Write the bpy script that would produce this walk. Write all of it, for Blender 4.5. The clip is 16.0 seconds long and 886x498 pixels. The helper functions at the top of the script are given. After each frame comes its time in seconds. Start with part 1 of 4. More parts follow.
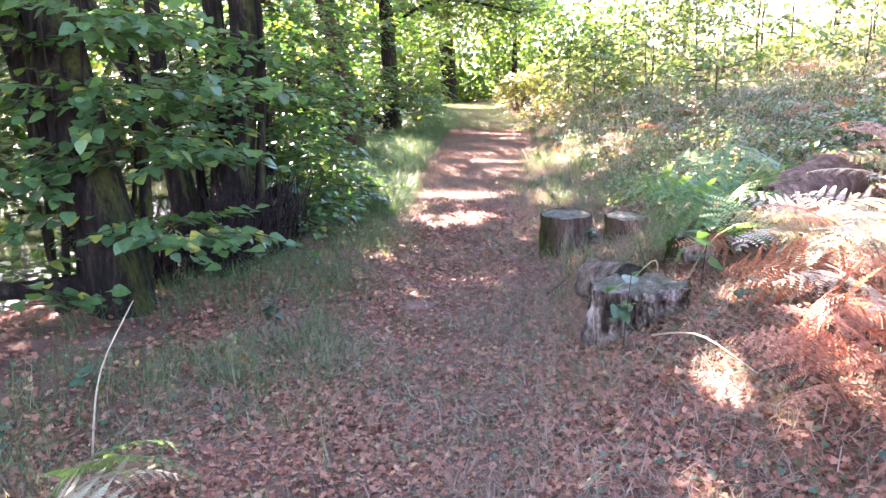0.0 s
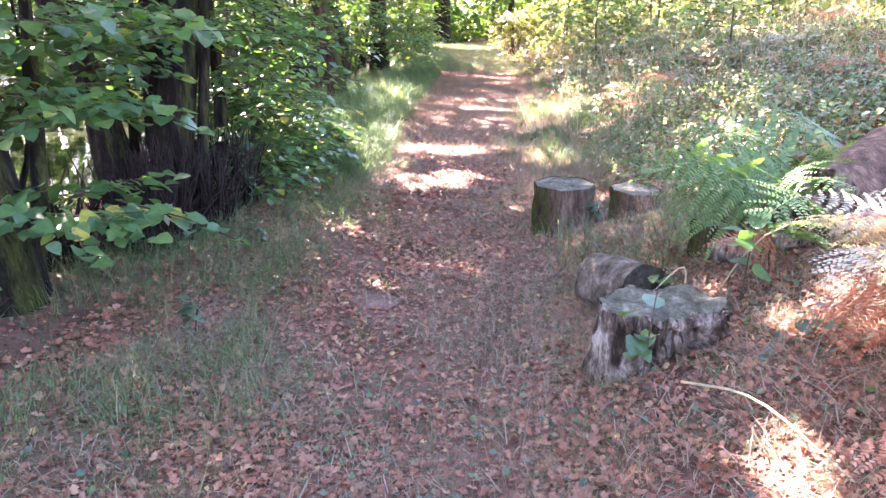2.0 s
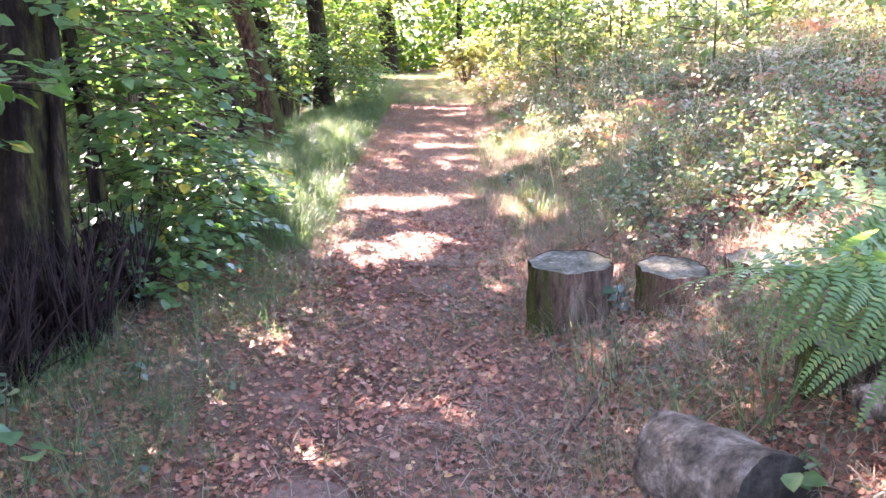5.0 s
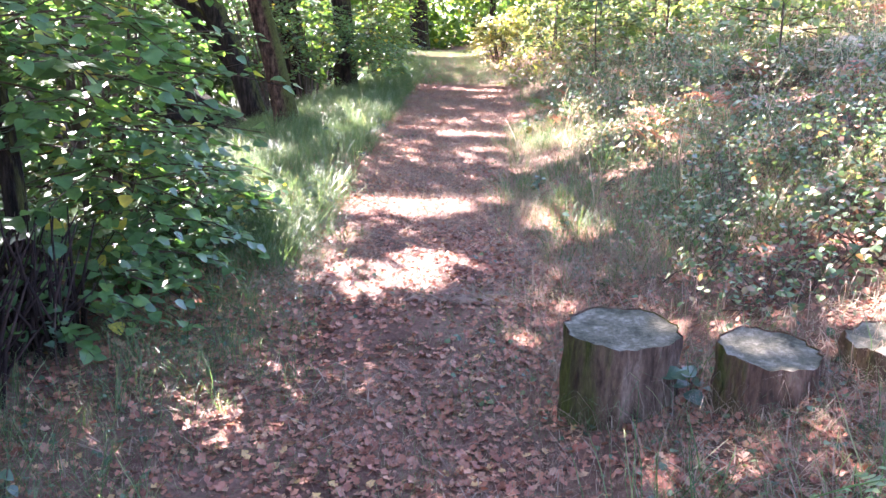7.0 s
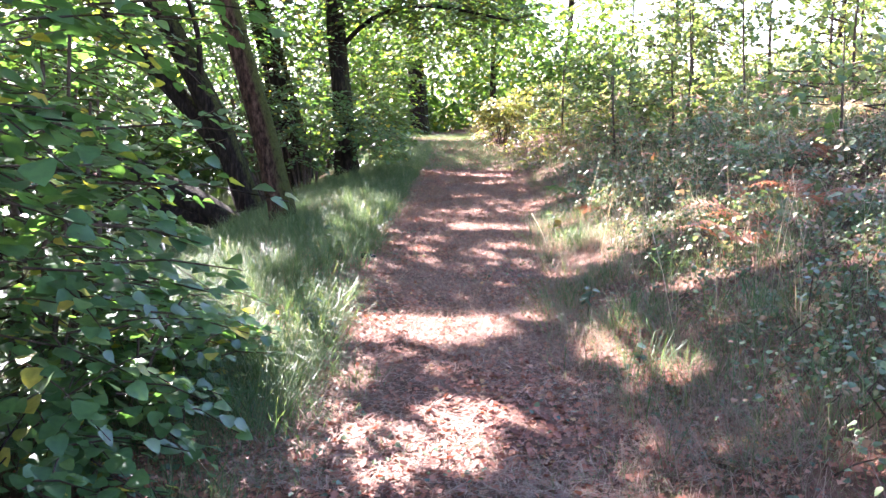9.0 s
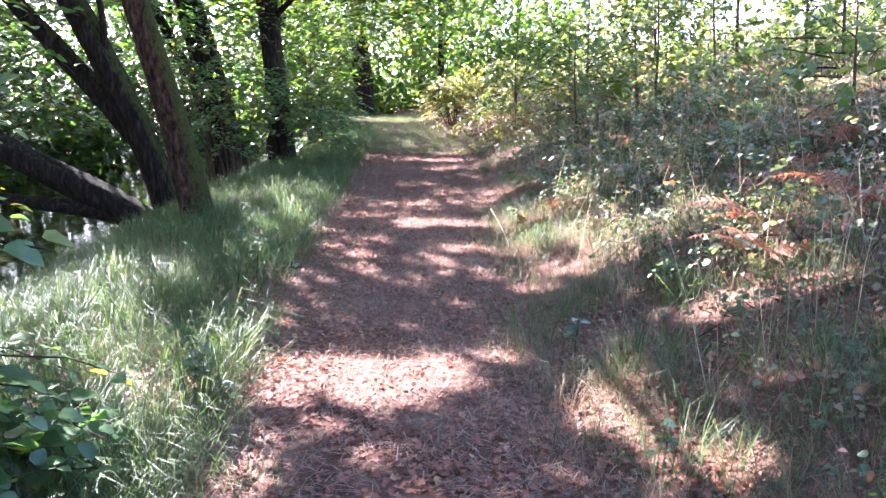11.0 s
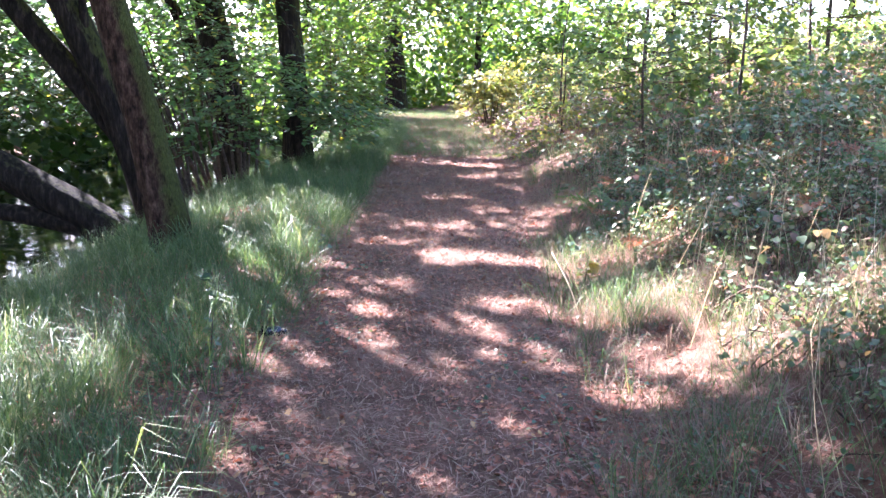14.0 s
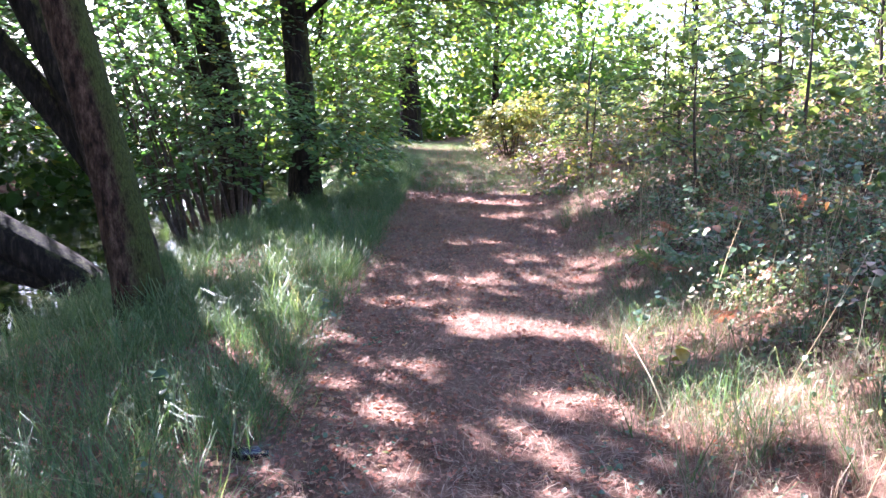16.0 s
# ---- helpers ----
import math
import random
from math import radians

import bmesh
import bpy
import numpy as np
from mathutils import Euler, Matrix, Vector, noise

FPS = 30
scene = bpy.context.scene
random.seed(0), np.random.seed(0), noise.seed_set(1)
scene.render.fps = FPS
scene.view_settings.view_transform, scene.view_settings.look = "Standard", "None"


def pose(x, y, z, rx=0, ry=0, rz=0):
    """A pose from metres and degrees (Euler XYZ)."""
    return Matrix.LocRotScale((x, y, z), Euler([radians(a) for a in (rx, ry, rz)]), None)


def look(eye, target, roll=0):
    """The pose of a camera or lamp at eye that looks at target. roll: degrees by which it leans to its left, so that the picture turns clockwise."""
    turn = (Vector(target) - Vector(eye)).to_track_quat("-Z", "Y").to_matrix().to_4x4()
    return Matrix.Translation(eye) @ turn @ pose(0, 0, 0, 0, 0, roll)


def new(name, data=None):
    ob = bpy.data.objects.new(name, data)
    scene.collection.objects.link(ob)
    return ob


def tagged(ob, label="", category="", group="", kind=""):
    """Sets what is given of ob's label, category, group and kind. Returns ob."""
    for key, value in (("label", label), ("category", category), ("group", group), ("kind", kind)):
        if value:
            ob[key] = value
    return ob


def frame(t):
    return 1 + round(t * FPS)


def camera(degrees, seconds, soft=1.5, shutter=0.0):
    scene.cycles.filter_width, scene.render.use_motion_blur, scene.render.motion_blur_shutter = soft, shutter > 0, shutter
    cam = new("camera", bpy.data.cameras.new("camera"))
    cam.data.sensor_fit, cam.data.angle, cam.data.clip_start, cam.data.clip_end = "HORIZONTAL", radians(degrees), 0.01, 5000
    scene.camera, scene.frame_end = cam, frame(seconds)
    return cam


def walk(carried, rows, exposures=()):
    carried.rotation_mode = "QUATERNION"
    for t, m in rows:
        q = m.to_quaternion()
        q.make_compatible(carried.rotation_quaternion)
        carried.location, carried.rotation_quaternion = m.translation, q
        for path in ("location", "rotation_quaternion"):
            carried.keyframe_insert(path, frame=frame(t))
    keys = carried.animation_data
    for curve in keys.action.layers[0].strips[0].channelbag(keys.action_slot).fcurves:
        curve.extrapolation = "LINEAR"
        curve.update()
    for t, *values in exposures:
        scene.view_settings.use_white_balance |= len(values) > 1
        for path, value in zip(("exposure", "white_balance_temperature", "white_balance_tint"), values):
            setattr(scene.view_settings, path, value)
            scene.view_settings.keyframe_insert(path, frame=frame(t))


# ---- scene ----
cam = camera(58.0, 16.0)
PATH = [
    (0, (0.712, 0.198, 1.488), (0.445, 2.139, 1.087), -0.1),
    (0.5, (0.707, 0.49, 1.485), (0.499, 2.44, 1.094), 0.1),
    (1, (0.732, 0.79, 1.496), (0.508, 2.734, 1.08), 0.7),
    (1.5, (0.717, 1.031, 1.489), (0.429, 2.938, 0.961), 0.9),
    (2, (0.684, 1.307, 1.503), (0.444, 3.217, 0.96), 1.3),
    (2.5, (0.66, 1.596, 1.506), (0.412, 3.524, 1.034), 0.6),
    (3, (0.592, 1.883, 1.501), (0.307, 3.809, 1.045), 0.2),
    (3.5, (0.528, 2.155, 1.492), (0.332, 4.09, 1.025), -0.7),
    (4, (0.499, 2.448, 1.502), (0.377, 4.386, 1.025), -0.9),
    (4.5, (0.476, 2.711, 1.486), (0.304, 4.64, 0.989), -1.3),
    (5, (0.458, 2.999, 1.484), (0.319, 4.937, 1.009), -1.2),
    (5.2, (0.468, 3.1, 1.475), (0.354, 5.037, 0.991), -0.8),
    (7.3, (0.447, 4.364, 1.512), (0.218, 6.273, 0.96), 0.2),
    (7.5, (0.398, 4.48, 1.506), (0.159, 6.377, 0.919), 0.1),
    (8, (0.253, 4.834, 1.528), (0.054, 6.765, 1.048), -0.2),
    (8.5, (0.185, 5.149, 1.523), (-0.013, 7.104, 1.151), -0.8),
    (9, (0.094, 5.503, 1.521), (-0.112, 7.464, 1.186), -0.9),
    (9.5, (0.022, 5.844, 1.517), (-0.098, 7.813, 1.186), -1.2),
    (9.7, (0.018, 6.004, 1.512), (-0.05, 7.974, 1.169), -1.3),
    (11.8, (-0.02, 7.592, 1.464), (-0.145, 9.551, 1.08), -0.6),
    (12, (-0.038, 7.735, 1.465), (-0.191, 9.692, 1.084), -0.7),
    (12.5, (0.002, 8.104, 1.466), (-0.15, 10.061, 1.079), -0.9),
    (13, (-0.074, 8.441, 1.474), (-0.304, 10.385, 1.063), -0.4),
    (13.5, (-0.157, 8.752, 1.483), (-0.364, 10.703, 1.093), -0.2),
    (14, (-0.17, 9.121, 1.501), (-0.324, 11.076, 1.106), 0.3),
    (14.5, (-0.227, 9.445, 1.493), (-0.395, 11.402, 1.121), 1.2),
    (15, (-0.284, 9.782, 1.508), (-0.398, 11.746, 1.15), 1.4),
    (15.5, (-0.317, 10.113, 1.517), (-0.42, 12.083, 1.188), 0.9),
    (16, (-0.412, 10.491, 1.489), (-0.6, 12.456, 1.169), 0.2),
]
walk(cam, [(t, look(eye, target, roll)) for t, eye, target, roll in PATH],
     [(0, 4.7, 6250, 30), (1.5, 4.87, 6250, 31), (4, 4.9, 6450, 34), (6.5, 4.68, 6000, 32), (9, 4.1, 5850, 28), (12, 3.85, 5500, 28), (14, 3.98, 5500, 28), (16, 3.78, 5400, 28)])

# ---- light ----
SUN = Vector((-0.57, 0.55, 0.61)).normalized()
world = bpy.data.worlds.new("sky")
scene.world = world
world.use_nodes = True
wn = world.node_tree
sky = wn.nodes.new("ShaderNodeTexSky")
sky.sky_type, sky.sun_disc = "NISHITA", False
sky.sun_elevation = math.asin(SUN.z)
sky.sun_rotation = math.atan2(SUN.x, SUN.y)
sky.air_density, sky.dust_density = 1.0, 2.0
wn.links.new(sky.outputs[0], wn.nodes["Background"].inputs[0])
wn.nodes["Background"].inputs[1].default_value = 0.075
lamp = bpy.data.lights.new("sun", "SUN")
lamp.energy, lamp.angle, lamp.color = 5.0, radians(0.55), (1.0, 0.93, 0.82)
new("sun", lamp).matrix_world = look(SUN * 60, (0, 0, 0))

rng = np.random.default_rng(7)
AX = np.array(SUN)


# ---- materials ----
def material(name):
    m = bpy.data.materials.new(name)
    m.use_nodes = True
    nt = m.node_tree
    return m, nt, nt.nodes["Principled BSDF"], nt.nodes["Material Output"]


def node(nt, kind, **inputs):
    n = nt.nodes.new(kind)
    for key, value in inputs.items():
        n.inputs[key.replace("_", " ")].default_value = value
    return n


def ramp(nt, source, stops, link=None):
    r = nt.nodes.new("ShaderNodeValToRGB")
    e = r.color_ramp.elements
    while len(e) < len(stops):
        e.new(0.5)
    for el, (p, c) in zip(e, stops):
        el.position, el.color = p, (*c, 1)
    nt.links.new(source, r.inputs[0])
    if link is not None:
        nt.links.new(r.outputs[0], link)
    return r


def leaf_material(name, stops, glow=0.45, rough=0.45, tint=(1.35, 1.45, 0.6), sheen=0.5):
    """A thin leaf: colour by island, fine veins, light passing through."""
    m, nt, bsdf, out = material(name)
    geo = nt.nodes.new("ShaderNodeNewGeometry")
    r = ramp(nt, geo.outputs["Random Per Island"], stops)
    tc = nt.nodes.new("ShaderNodeTexCoord")
    nz = node(nt, "ShaderNodeTexNoise", Scale=35.0, Detail=3.0)
    nt.links.new(tc.outputs["Object"], nz.inputs["Vector"])
    mix = nt.nodes.new("ShaderNodeMix")
    mix.data_type, mix.blend_type = "RGBA", "MULTIPLY"
    mix.inputs["Factor"].default_value = 0.6
    nt.links.new(r.outputs[0], mix.inputs[6])
    ramp(nt, nz.outputs[0], ((0.3, (0.55, 0.55, 0.5)), (0.7, (1.25, 1.2, 1.1))), mix.inputs[7])
    nt.links.new(mix.outputs[2], bsdf.inputs["Base Color"])
    bsdf.inputs["Roughness"].default_value = rough
    bsdf.inputs["Specular IOR Level"].default_value = sheen
    tr = nt.nodes.new("ShaderNodeBsdfTranslucent")
    warm = nt.nodes.new("ShaderNodeMix")
    warm.data_type, warm.blend_type = "RGBA", "MULTIPLY"
    warm.inputs["Factor"].default_value = 1.0
    warm.inputs[7].default_value = (*tint, 1)
    nt.links.new(mix.outputs[2], warm.inputs[6])
    nt.links.new(warm.outputs[2], tr.inputs["Color"])
    both = nt.nodes.new("ShaderNodeMixShader")
    both.inputs[0].default_value = glow
    nt.links.new(bsdf.outputs[0], both.inputs[1])
    nt.links.new(tr.outputs[0], both.inputs[2])
    nt.links.new(both.outputs[0], out.inputs["Surface"])
    return m


def rough_material(name, stops, scale=6.0, rough=0.9, bump=0.4, fine=40.0, stretch=(1, 1, 1), moss=0.0, moss_way=(0.8, -0.3, 0.4)):
    """A rough natural surface: two scales of colour, relief and, where wanted, moss on one side."""
    m, nt, bsdf, out = material(name)
    tc = nt.nodes.new("ShaderNodeTexCoord")
    mp = node(nt, "ShaderNodeMapping", Scale=stretch)
    nt.links.new(tc.outputs["Object"], mp.inputs[0])
    a = node(nt, "ShaderNodeTexNoise", Scale=scale, Detail=6.0, Roughness=0.65)
    b = node(nt, "ShaderNodeTexNoise", Scale=fine, Detail=4.0, Roughness=0.7)
    nt.links.new(mp.outputs[0], a.inputs["Vector"])
    nt.links.new(mp.outputs[0], b.inputs["Vector"])
    r = ramp(nt, a.outputs[0], stops)
    mix = nt.nodes.new("ShaderNodeMix")
    mix.data_type, mix.blend_type = "RGBA", "MULTIPLY"
    mix.inputs["Factor"].default_value = 0.8
    nt.links.new(r.outputs[0], mix.inputs[6])
    ramp(nt, b.outputs[0], ((0.3, (0.45, 0.45, 0.45)), (0.7, (1.3, 1.3, 1.3))), mix.inputs[7])
    colour = mix.outputs[2]
    if moss:
        geo = nt.nodes.new("ShaderNodeNewGeometry")
        dot = nt.nodes.new("ShaderNodeVectorMath")
        dot.operation = "DOT_PRODUCT"
        nt.links.new(geo.outputs["Normal"], dot.inputs[0])
        dot.inputs[1].default_value = moss_way
        add = nt.nodes.new("ShaderNodeMath")
        add.operation = "ADD"
        nt.links.new(dot.outputs["Value"], add.inputs[0])
        nt.links.new(a.outputs[0], add.inputs[1])
        part_of = nt.nodes.new("ShaderNodeMath")
        part_of.operation = "MULTIPLY"
        part_of.inputs[1].default_value = 0.6
        nt.links.new(add.outputs[0], part_of.inputs[0])
        f = ramp(nt, part_of.outputs[0], ((0.78 - 0.6 * moss, (0, 0, 0)), (0.93 - 0.6 * moss, (1, 1, 1))))
        green = nt.nodes.new("ShaderNodeMix")
        green.data_type = "RGBA"
        nt.links.new(f.outputs[0], green.inputs["Factor"])
        nt.links.new(colour, green.inputs[6])
        ramp(nt, b.outputs[0], ((0.3, (0.02, 0.022, 0.006)), (0.75, (0.08, 0.085, 0.018))), green.inputs[7])
        colour = green.outputs[2]
    nt.links.new(colour, bsdf.inputs["Base Color"])
    bsdf.inputs["Roughness"].default_value = rough
    bsdf.inputs["Specular IOR Level"].default_value = 0.15
    bp = node(nt, "ShaderNodeBump", Strength=bump, Distance=0.02)
    add2 = nt.nodes.new("ShaderNodeMath")
    add2.operation = "ADD"
    nt.links.new(a.outputs[0], add2.inputs[0])
    nt.links.new(b.outputs[0], add2.inputs[1])
    nt.links.new(add2.outputs[0], bp.inputs["Height"])
    nt.links.new(bp.outputs[0], bsdf.inputs["Normal"])
    return m


M_GROUND = rough_material("leafy_soil", ((0.3, (0.075, 0.036, 0.025)), (0.5, (0.145, 0.075, 0.053)), (0.7, (0.22, 0.13, 0.095))), 3.0, 0.95, 0.8, 55.0)
M_BARK = rough_material("bark", ((0.36, (0.012, 0.006, 0.004)), (0.5, (0.05, 0.025, 0.015)), (0.68, (0.14, 0.08, 0.052))), 8.0, 0.95, 1.0, 30.0, (2.4, 2.4, 0.95), moss=0.2)
# Near-black: the shade on backlit trunks is put into the bark colour.
M_SHADED_BARK = rough_material("shade_darkened_bark", ((0.34, (0.007, 0.005, 0.004)), (0.52, (0.022, 0.015, 0.011)), (0.7, (0.06, 0.042, 0.032))), 8.0, 0.95, 1.0, 30.0, (2.4, 2.4, 0.5), moss=0.03)
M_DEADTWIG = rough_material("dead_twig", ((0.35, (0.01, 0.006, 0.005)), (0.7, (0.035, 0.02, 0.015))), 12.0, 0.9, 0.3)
M_TWIG = rough_material("twig_bark", ((0.35, (0.05, 0.034, 0.024)), (0.7, (0.13, 0.09, 0.065))), 12.0, 0.85, 0.3)
M_STRAW = leaf_material("dry_straw", ((0.0, (0.42, 0.33, 0.22)), (0.5, (0.55, 0.46, 0.32)), (1.0, (0.33, 0.24, 0.15))), 0.3, 0.6, (1.1, 1.0, 0.8), 0.3)
M_OLDWOOD = rough_material("weathered_wood", ((0.4, (0.03, 0.02, 0.014)), (0.5, (0.15, 0.105, 0.08)), (0.62, (0.46, 0.37, 0.31))), 11.0, 0.9, 0.8, 60.0, (1.6, 1.6, 0.45), moss=0.05)
M_CUT = rough_material("cut_wood", ((0.34, (0.045, 0.042, 0.026)), (0.52, (0.11, 0.1, 0.07)), (0.72, (0.25, 0.215, 0.17))), 14.0, 0.9, 0.5, 70.0, moss=0.0)
M_STUMPBARK = rough_material("stump_bark", ((0.3, (0.055, 0.034, 0.026)), (0.52, (0.14, 0.078, 0.052)), (0.7, (0.29, 0.18, 0.13))), 9.0, 0.92, 0.9, 40.0, (1.8, 1.8, 0.4), moss=0.08, moss_way=(-0.8, -0.3, 0.0))
M_MOSSBARK = rough_material("mossy_bark", ((0.34, (0.04, 0.024, 0.016)), (0.52, (0.13, 0.08, 0.055)), (0.7, (0.27, 0.19, 0.14))), 9.0, 0.92, 0.9, 40.0, (1.8, 1.8, 0.4), moss=0.2, moss_way=(-0.75, -0.4, 0.1))
M_LOG = rough_material("grey_log_bark", ((0.36, (0.05, 0.036, 0.028)), (0.52, (0.15, 0.115, 0.09)), (0.68, (0.32, 0.25, 0.21))), 10.0, 0.92, 0.9, 55.0, moss=0.0)
M_ROT = rough_material("rotten_end_grain", ((0.3, (0.022, 0.018, 0.014)), (0.55, (0.07, 0.06, 0.045)), (0.75, (0.15, 0.135, 0.095))), 10.0, 0.95, 0.9, 50.0)
M_STONE = rough_material("pale_stone", ((0.3, (0.12, 0.066, 0.048)), (0.7, (0.23, 0.135, 0.105))), 6.0, 0.9, 0.5, 45.0)
M_LITTER = leaf_material("fallen_leaves", ((0.0, (0.14, 0.048, 0.03)), (0.3, (0.28, 0.105, 0.065)), (0.6, (0.37, 0.16, 0.105)), (0.8, (0.22, 0.082, 0.053)), (0.95, (0.43, 0.24, 0.165)), (1.0, (0.48, 0.29, 0.11))), 0.15, 0.6, (1.3, 0.9, 0.6), 0.35)
M_HAZEL = leaf_material("broad_green_leaves", ((0.0, (0.045, 0.1, 0.042)), (0.4, (0.065, 0.135, 0.052)), (0.8, (0.09, 0.17, 0.055)), (0.94, (0.13, 0.2, 0.055)), (0.97, (0.4, 0.35, 0.06)), (1.0, (0.42, 0.30, 0.06))), 0.42, 0.36, (1.6, 1.8, 0.7), 0.8)
M_CROWN = leaf_material("crown_leaves", ((0.0, (0.045, 0.095, 0.025)), (0.6, (0.08, 0.15, 0.035)), (0.92, (0.13, 0.19, 0.04)), (1.0, (0.33, 0.29, 0.05))), 0.45, 0.4, (1.7, 1.75, 0.7), 0.5)
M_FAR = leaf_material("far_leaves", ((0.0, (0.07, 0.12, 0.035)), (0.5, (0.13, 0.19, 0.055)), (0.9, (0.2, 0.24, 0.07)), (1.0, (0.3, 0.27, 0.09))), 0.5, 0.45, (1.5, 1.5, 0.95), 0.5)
# Darker copy of the crown leaves: shade over the water put into the colour.
M_SHADED_LEAF = leaf_material("shade_darkened_leaves", ((0.0, (0.03, 0.06, 0.02)), (0.6, (0.05, 0.095, 0.03)), (0.95, (0.08, 0.13, 0.035)), (1.0, (0.2, 0.18, 0.04))), 0.42, 0.45, (1.4, 1.5, 0.6), 0.4)
M_YELLOW = leaf_material("yellowing_leaves", ((0.0, (0.13, 0.17, 0.05)), (0.6, (0.22, 0.23, 0.07)), (0.9, (0.3, 0.25, 0.08)), (1.0, (0.34, 0.19, 0.08))), 0.45, 0.45, (1.4, 1.4, 0.6), 0.4)
M_UNDER = leaf_material("undergrowth_leaves", ((0.0, (0.05, 0.09, 0.04)), (0.3, (0.085, 0.14, 0.06)), (0.6, (0.14, 0.2, 0.085)), (0.74, (0.2, 0.2, 0.11)), (0.87, (0.27, 0.19, 0.12)), (1.0, (0.26, 0.12, 0.07))), 0.35, 0.5, (1.4, 1.35, 0.7), 0.4)
M_IVY = leaf_material("ground_ivy_leaves", ((0.0, (0.03, 0.06, 0.035)), (0.6, (0.06, 0.105, 0.06)), (1.0, (0.12, 0.16, 0.07))), 0.25, 0.4, (1.3, 1.4, 0.7), 0.5)
M_IVYPALE = leaf_material("bramble_leaves", ((0.0, (0.06, 0.09, 0.05)), (0.35, (0.11, 0.15, 0.075)), (0.6, (0.17, 0.2, 0.1)), (0.75, (0.2, 0.15, 0.1)), (0.9, (0.28, 0.2, 0.15)), (1.0, (0.16, 0.09, 0.06))), 0.35, 0.55, (1.3, 1.3, 0.8), 0.35)
M_GRASS = leaf_material("green_grass", ((0.0, (0.045, 0.082, 0.038)), (0.5, (0.085, 0.138, 0.06)), (0.85, (0.145, 0.2, 0.092)), (1.0, (0.29, 0.27, 0.17))), 0.4, 0.5, (1.3, 1.4, 0.7), 0.3)
M_DRYGRASS = leaf_material("dry_grass", ((0.0, (0.25, 0.18, 0.14)), (0.45, (0.36, 0.27, 0.21)), (0.75, (0.2, 0.15, 0.11)), (1.0, (0.13, 0.15, 0.085))), 0.3, 0.65, (1.15, 1.0, 0.9), 0.25)
M_TRODDEN = leaf_material("trodden_straw", ((0.0, (0.16, 0.09, 0.07)), (0.4, (0.26, 0.16, 0.125)), (0.8, (0.38, 0.27, 0.22)), (1.0, (0.14, 0.13, 0.085))), 0.15, 0.7, (1.15, 1.0, 0.9), 0.2)
M_FERN = leaf_material("green_fern", ((0.0, (0.07, 0.14, 0.05)), (0.7, (0.12, 0.2, 0.075)), (1.0, (0.2, 0.24, 0.08))), 0.4, 0.5, (1.4, 1.5, 0.7), 0.4)
M_RUST = leaf_material("rust_fern", ((0.0, (0.26, 0.1, 0.06)), (0.6, (0.4, 0.17, 0.1)), (1.0, (0.5, 0.29, 0.19))), 0.35, 0.6, (1.3, 0.9, 0.7), 0.3)
M_PALE = leaf_material("pale_fern", ((0.0, (0.28, 0.3, 0.19)), (0.6, (0.42, 0.38, 0.28)), (1.0, (0.5, 0.3, 0.22))), 0.35, 0.5, (1.2, 1.1, 0.8), 0.4)


def water_material():
    m, nt, bsdf, out = material("pond_water")
    bsdf.inputs["Base Color"].default_value = (0.02, 0.022, 0.012, 1)
    bsdf.inputs["Roughness"].default_value = 0.04
    bsdf.inputs["IOR"].default_value = 1.33
    tc = nt.nodes.new("ShaderNodeTexCoord")
    nz = node(nt, "ShaderNodeTexNoise", Scale=2.2, Detail=3.0)
    nt.links.new(tc.outputs["Object"], nz.inputs["Vector"])
    bp = node(nt, "ShaderNodeBump", Strength=0.12, Distance=0.05)
    nt.links.new(nz.outputs[0], bp.inputs["Height"])
    nt.links.new(bp.outputs[0], bsdf.inputs["Normal"])
    return m


M_WATER = water_material()


# ---- the lie of the land ----
def left_edge(y):
    return np.interp(y, (-5, 6, 8, 11, 13.5, 16, 20, 26, 30, 36, 48, 60), (-1.05, -1.05, -1.1, -1.3, -1.55, -1.85, -2.2, -2.7, -2.95, -3.6, -5.3, -8))


def right_edge(y):
    return np.interp(y, (-5, 2, 4, 5.5, 7, 8.3, 11, 14, 20, 26, 30, 36, 48, 60), (0.7, 0.6, 0.46, 0.56, 0.66, 0.58, 0.38, 0.3, 0.15, -0.15, -0.6, -1.6, -3.2, -6))


def smooth(a):
    a = np.clip(a, 0, 1)
    return a * a * (3 - 2 * a)


def wave(x, y, s, seed=0.0):
    return (np.sin(x * s * 1.7 + 1.3 * seed + np.sin(y * s * 1.1 + seed)) * np.cos(y * s * 1.3 - seed + 0.7 * np.sin(x * s * 0.9))
            + 0.5 * np.sin(x * s * 3.9 + 2 * seed) * np.cos(y * s * 3.1 + seed)) / 1.5


def land(x, y):
    x, y = np.asarray(x, float), np.asarray(y, float)
    base = 0.42 * smooth((y - 18) / 34)
    r = x - right_edge(y)
    l = left_edge(y) - x
    right = np.interp(r, (0, 0.3, 1.0, 3.0, 6.0, 12, 40, 400), (0, 0.08, 0.36, 1.02, 1.7, 2.6, 5.0, 9.0))
    left = np.interp(l, (0, 0.4, 1.3, 2.0, 3.2, 4.5, 9.5, 12, 30, 400), (0, 0.05, 0.04, -0.12, -0.55, -1.1, -1.2, -0.2, 2.0, 4.0))
    near = np.exp(-((r / 14.0) ** 2)) * (np.abs(y) < 200)
    bumps = 0.035 * wave(x, y, 1.1, 2.0) * near + 0.012 * wave(x, y, 5.0, 4.0) * near
    edge = np.clip(np.maximum(r, l) / 0.6 + 0.6, 0.25, 1)
    return base + np.where(r > 0, right, 0) + np.where(l > 0, left, 0) + bumps * edge


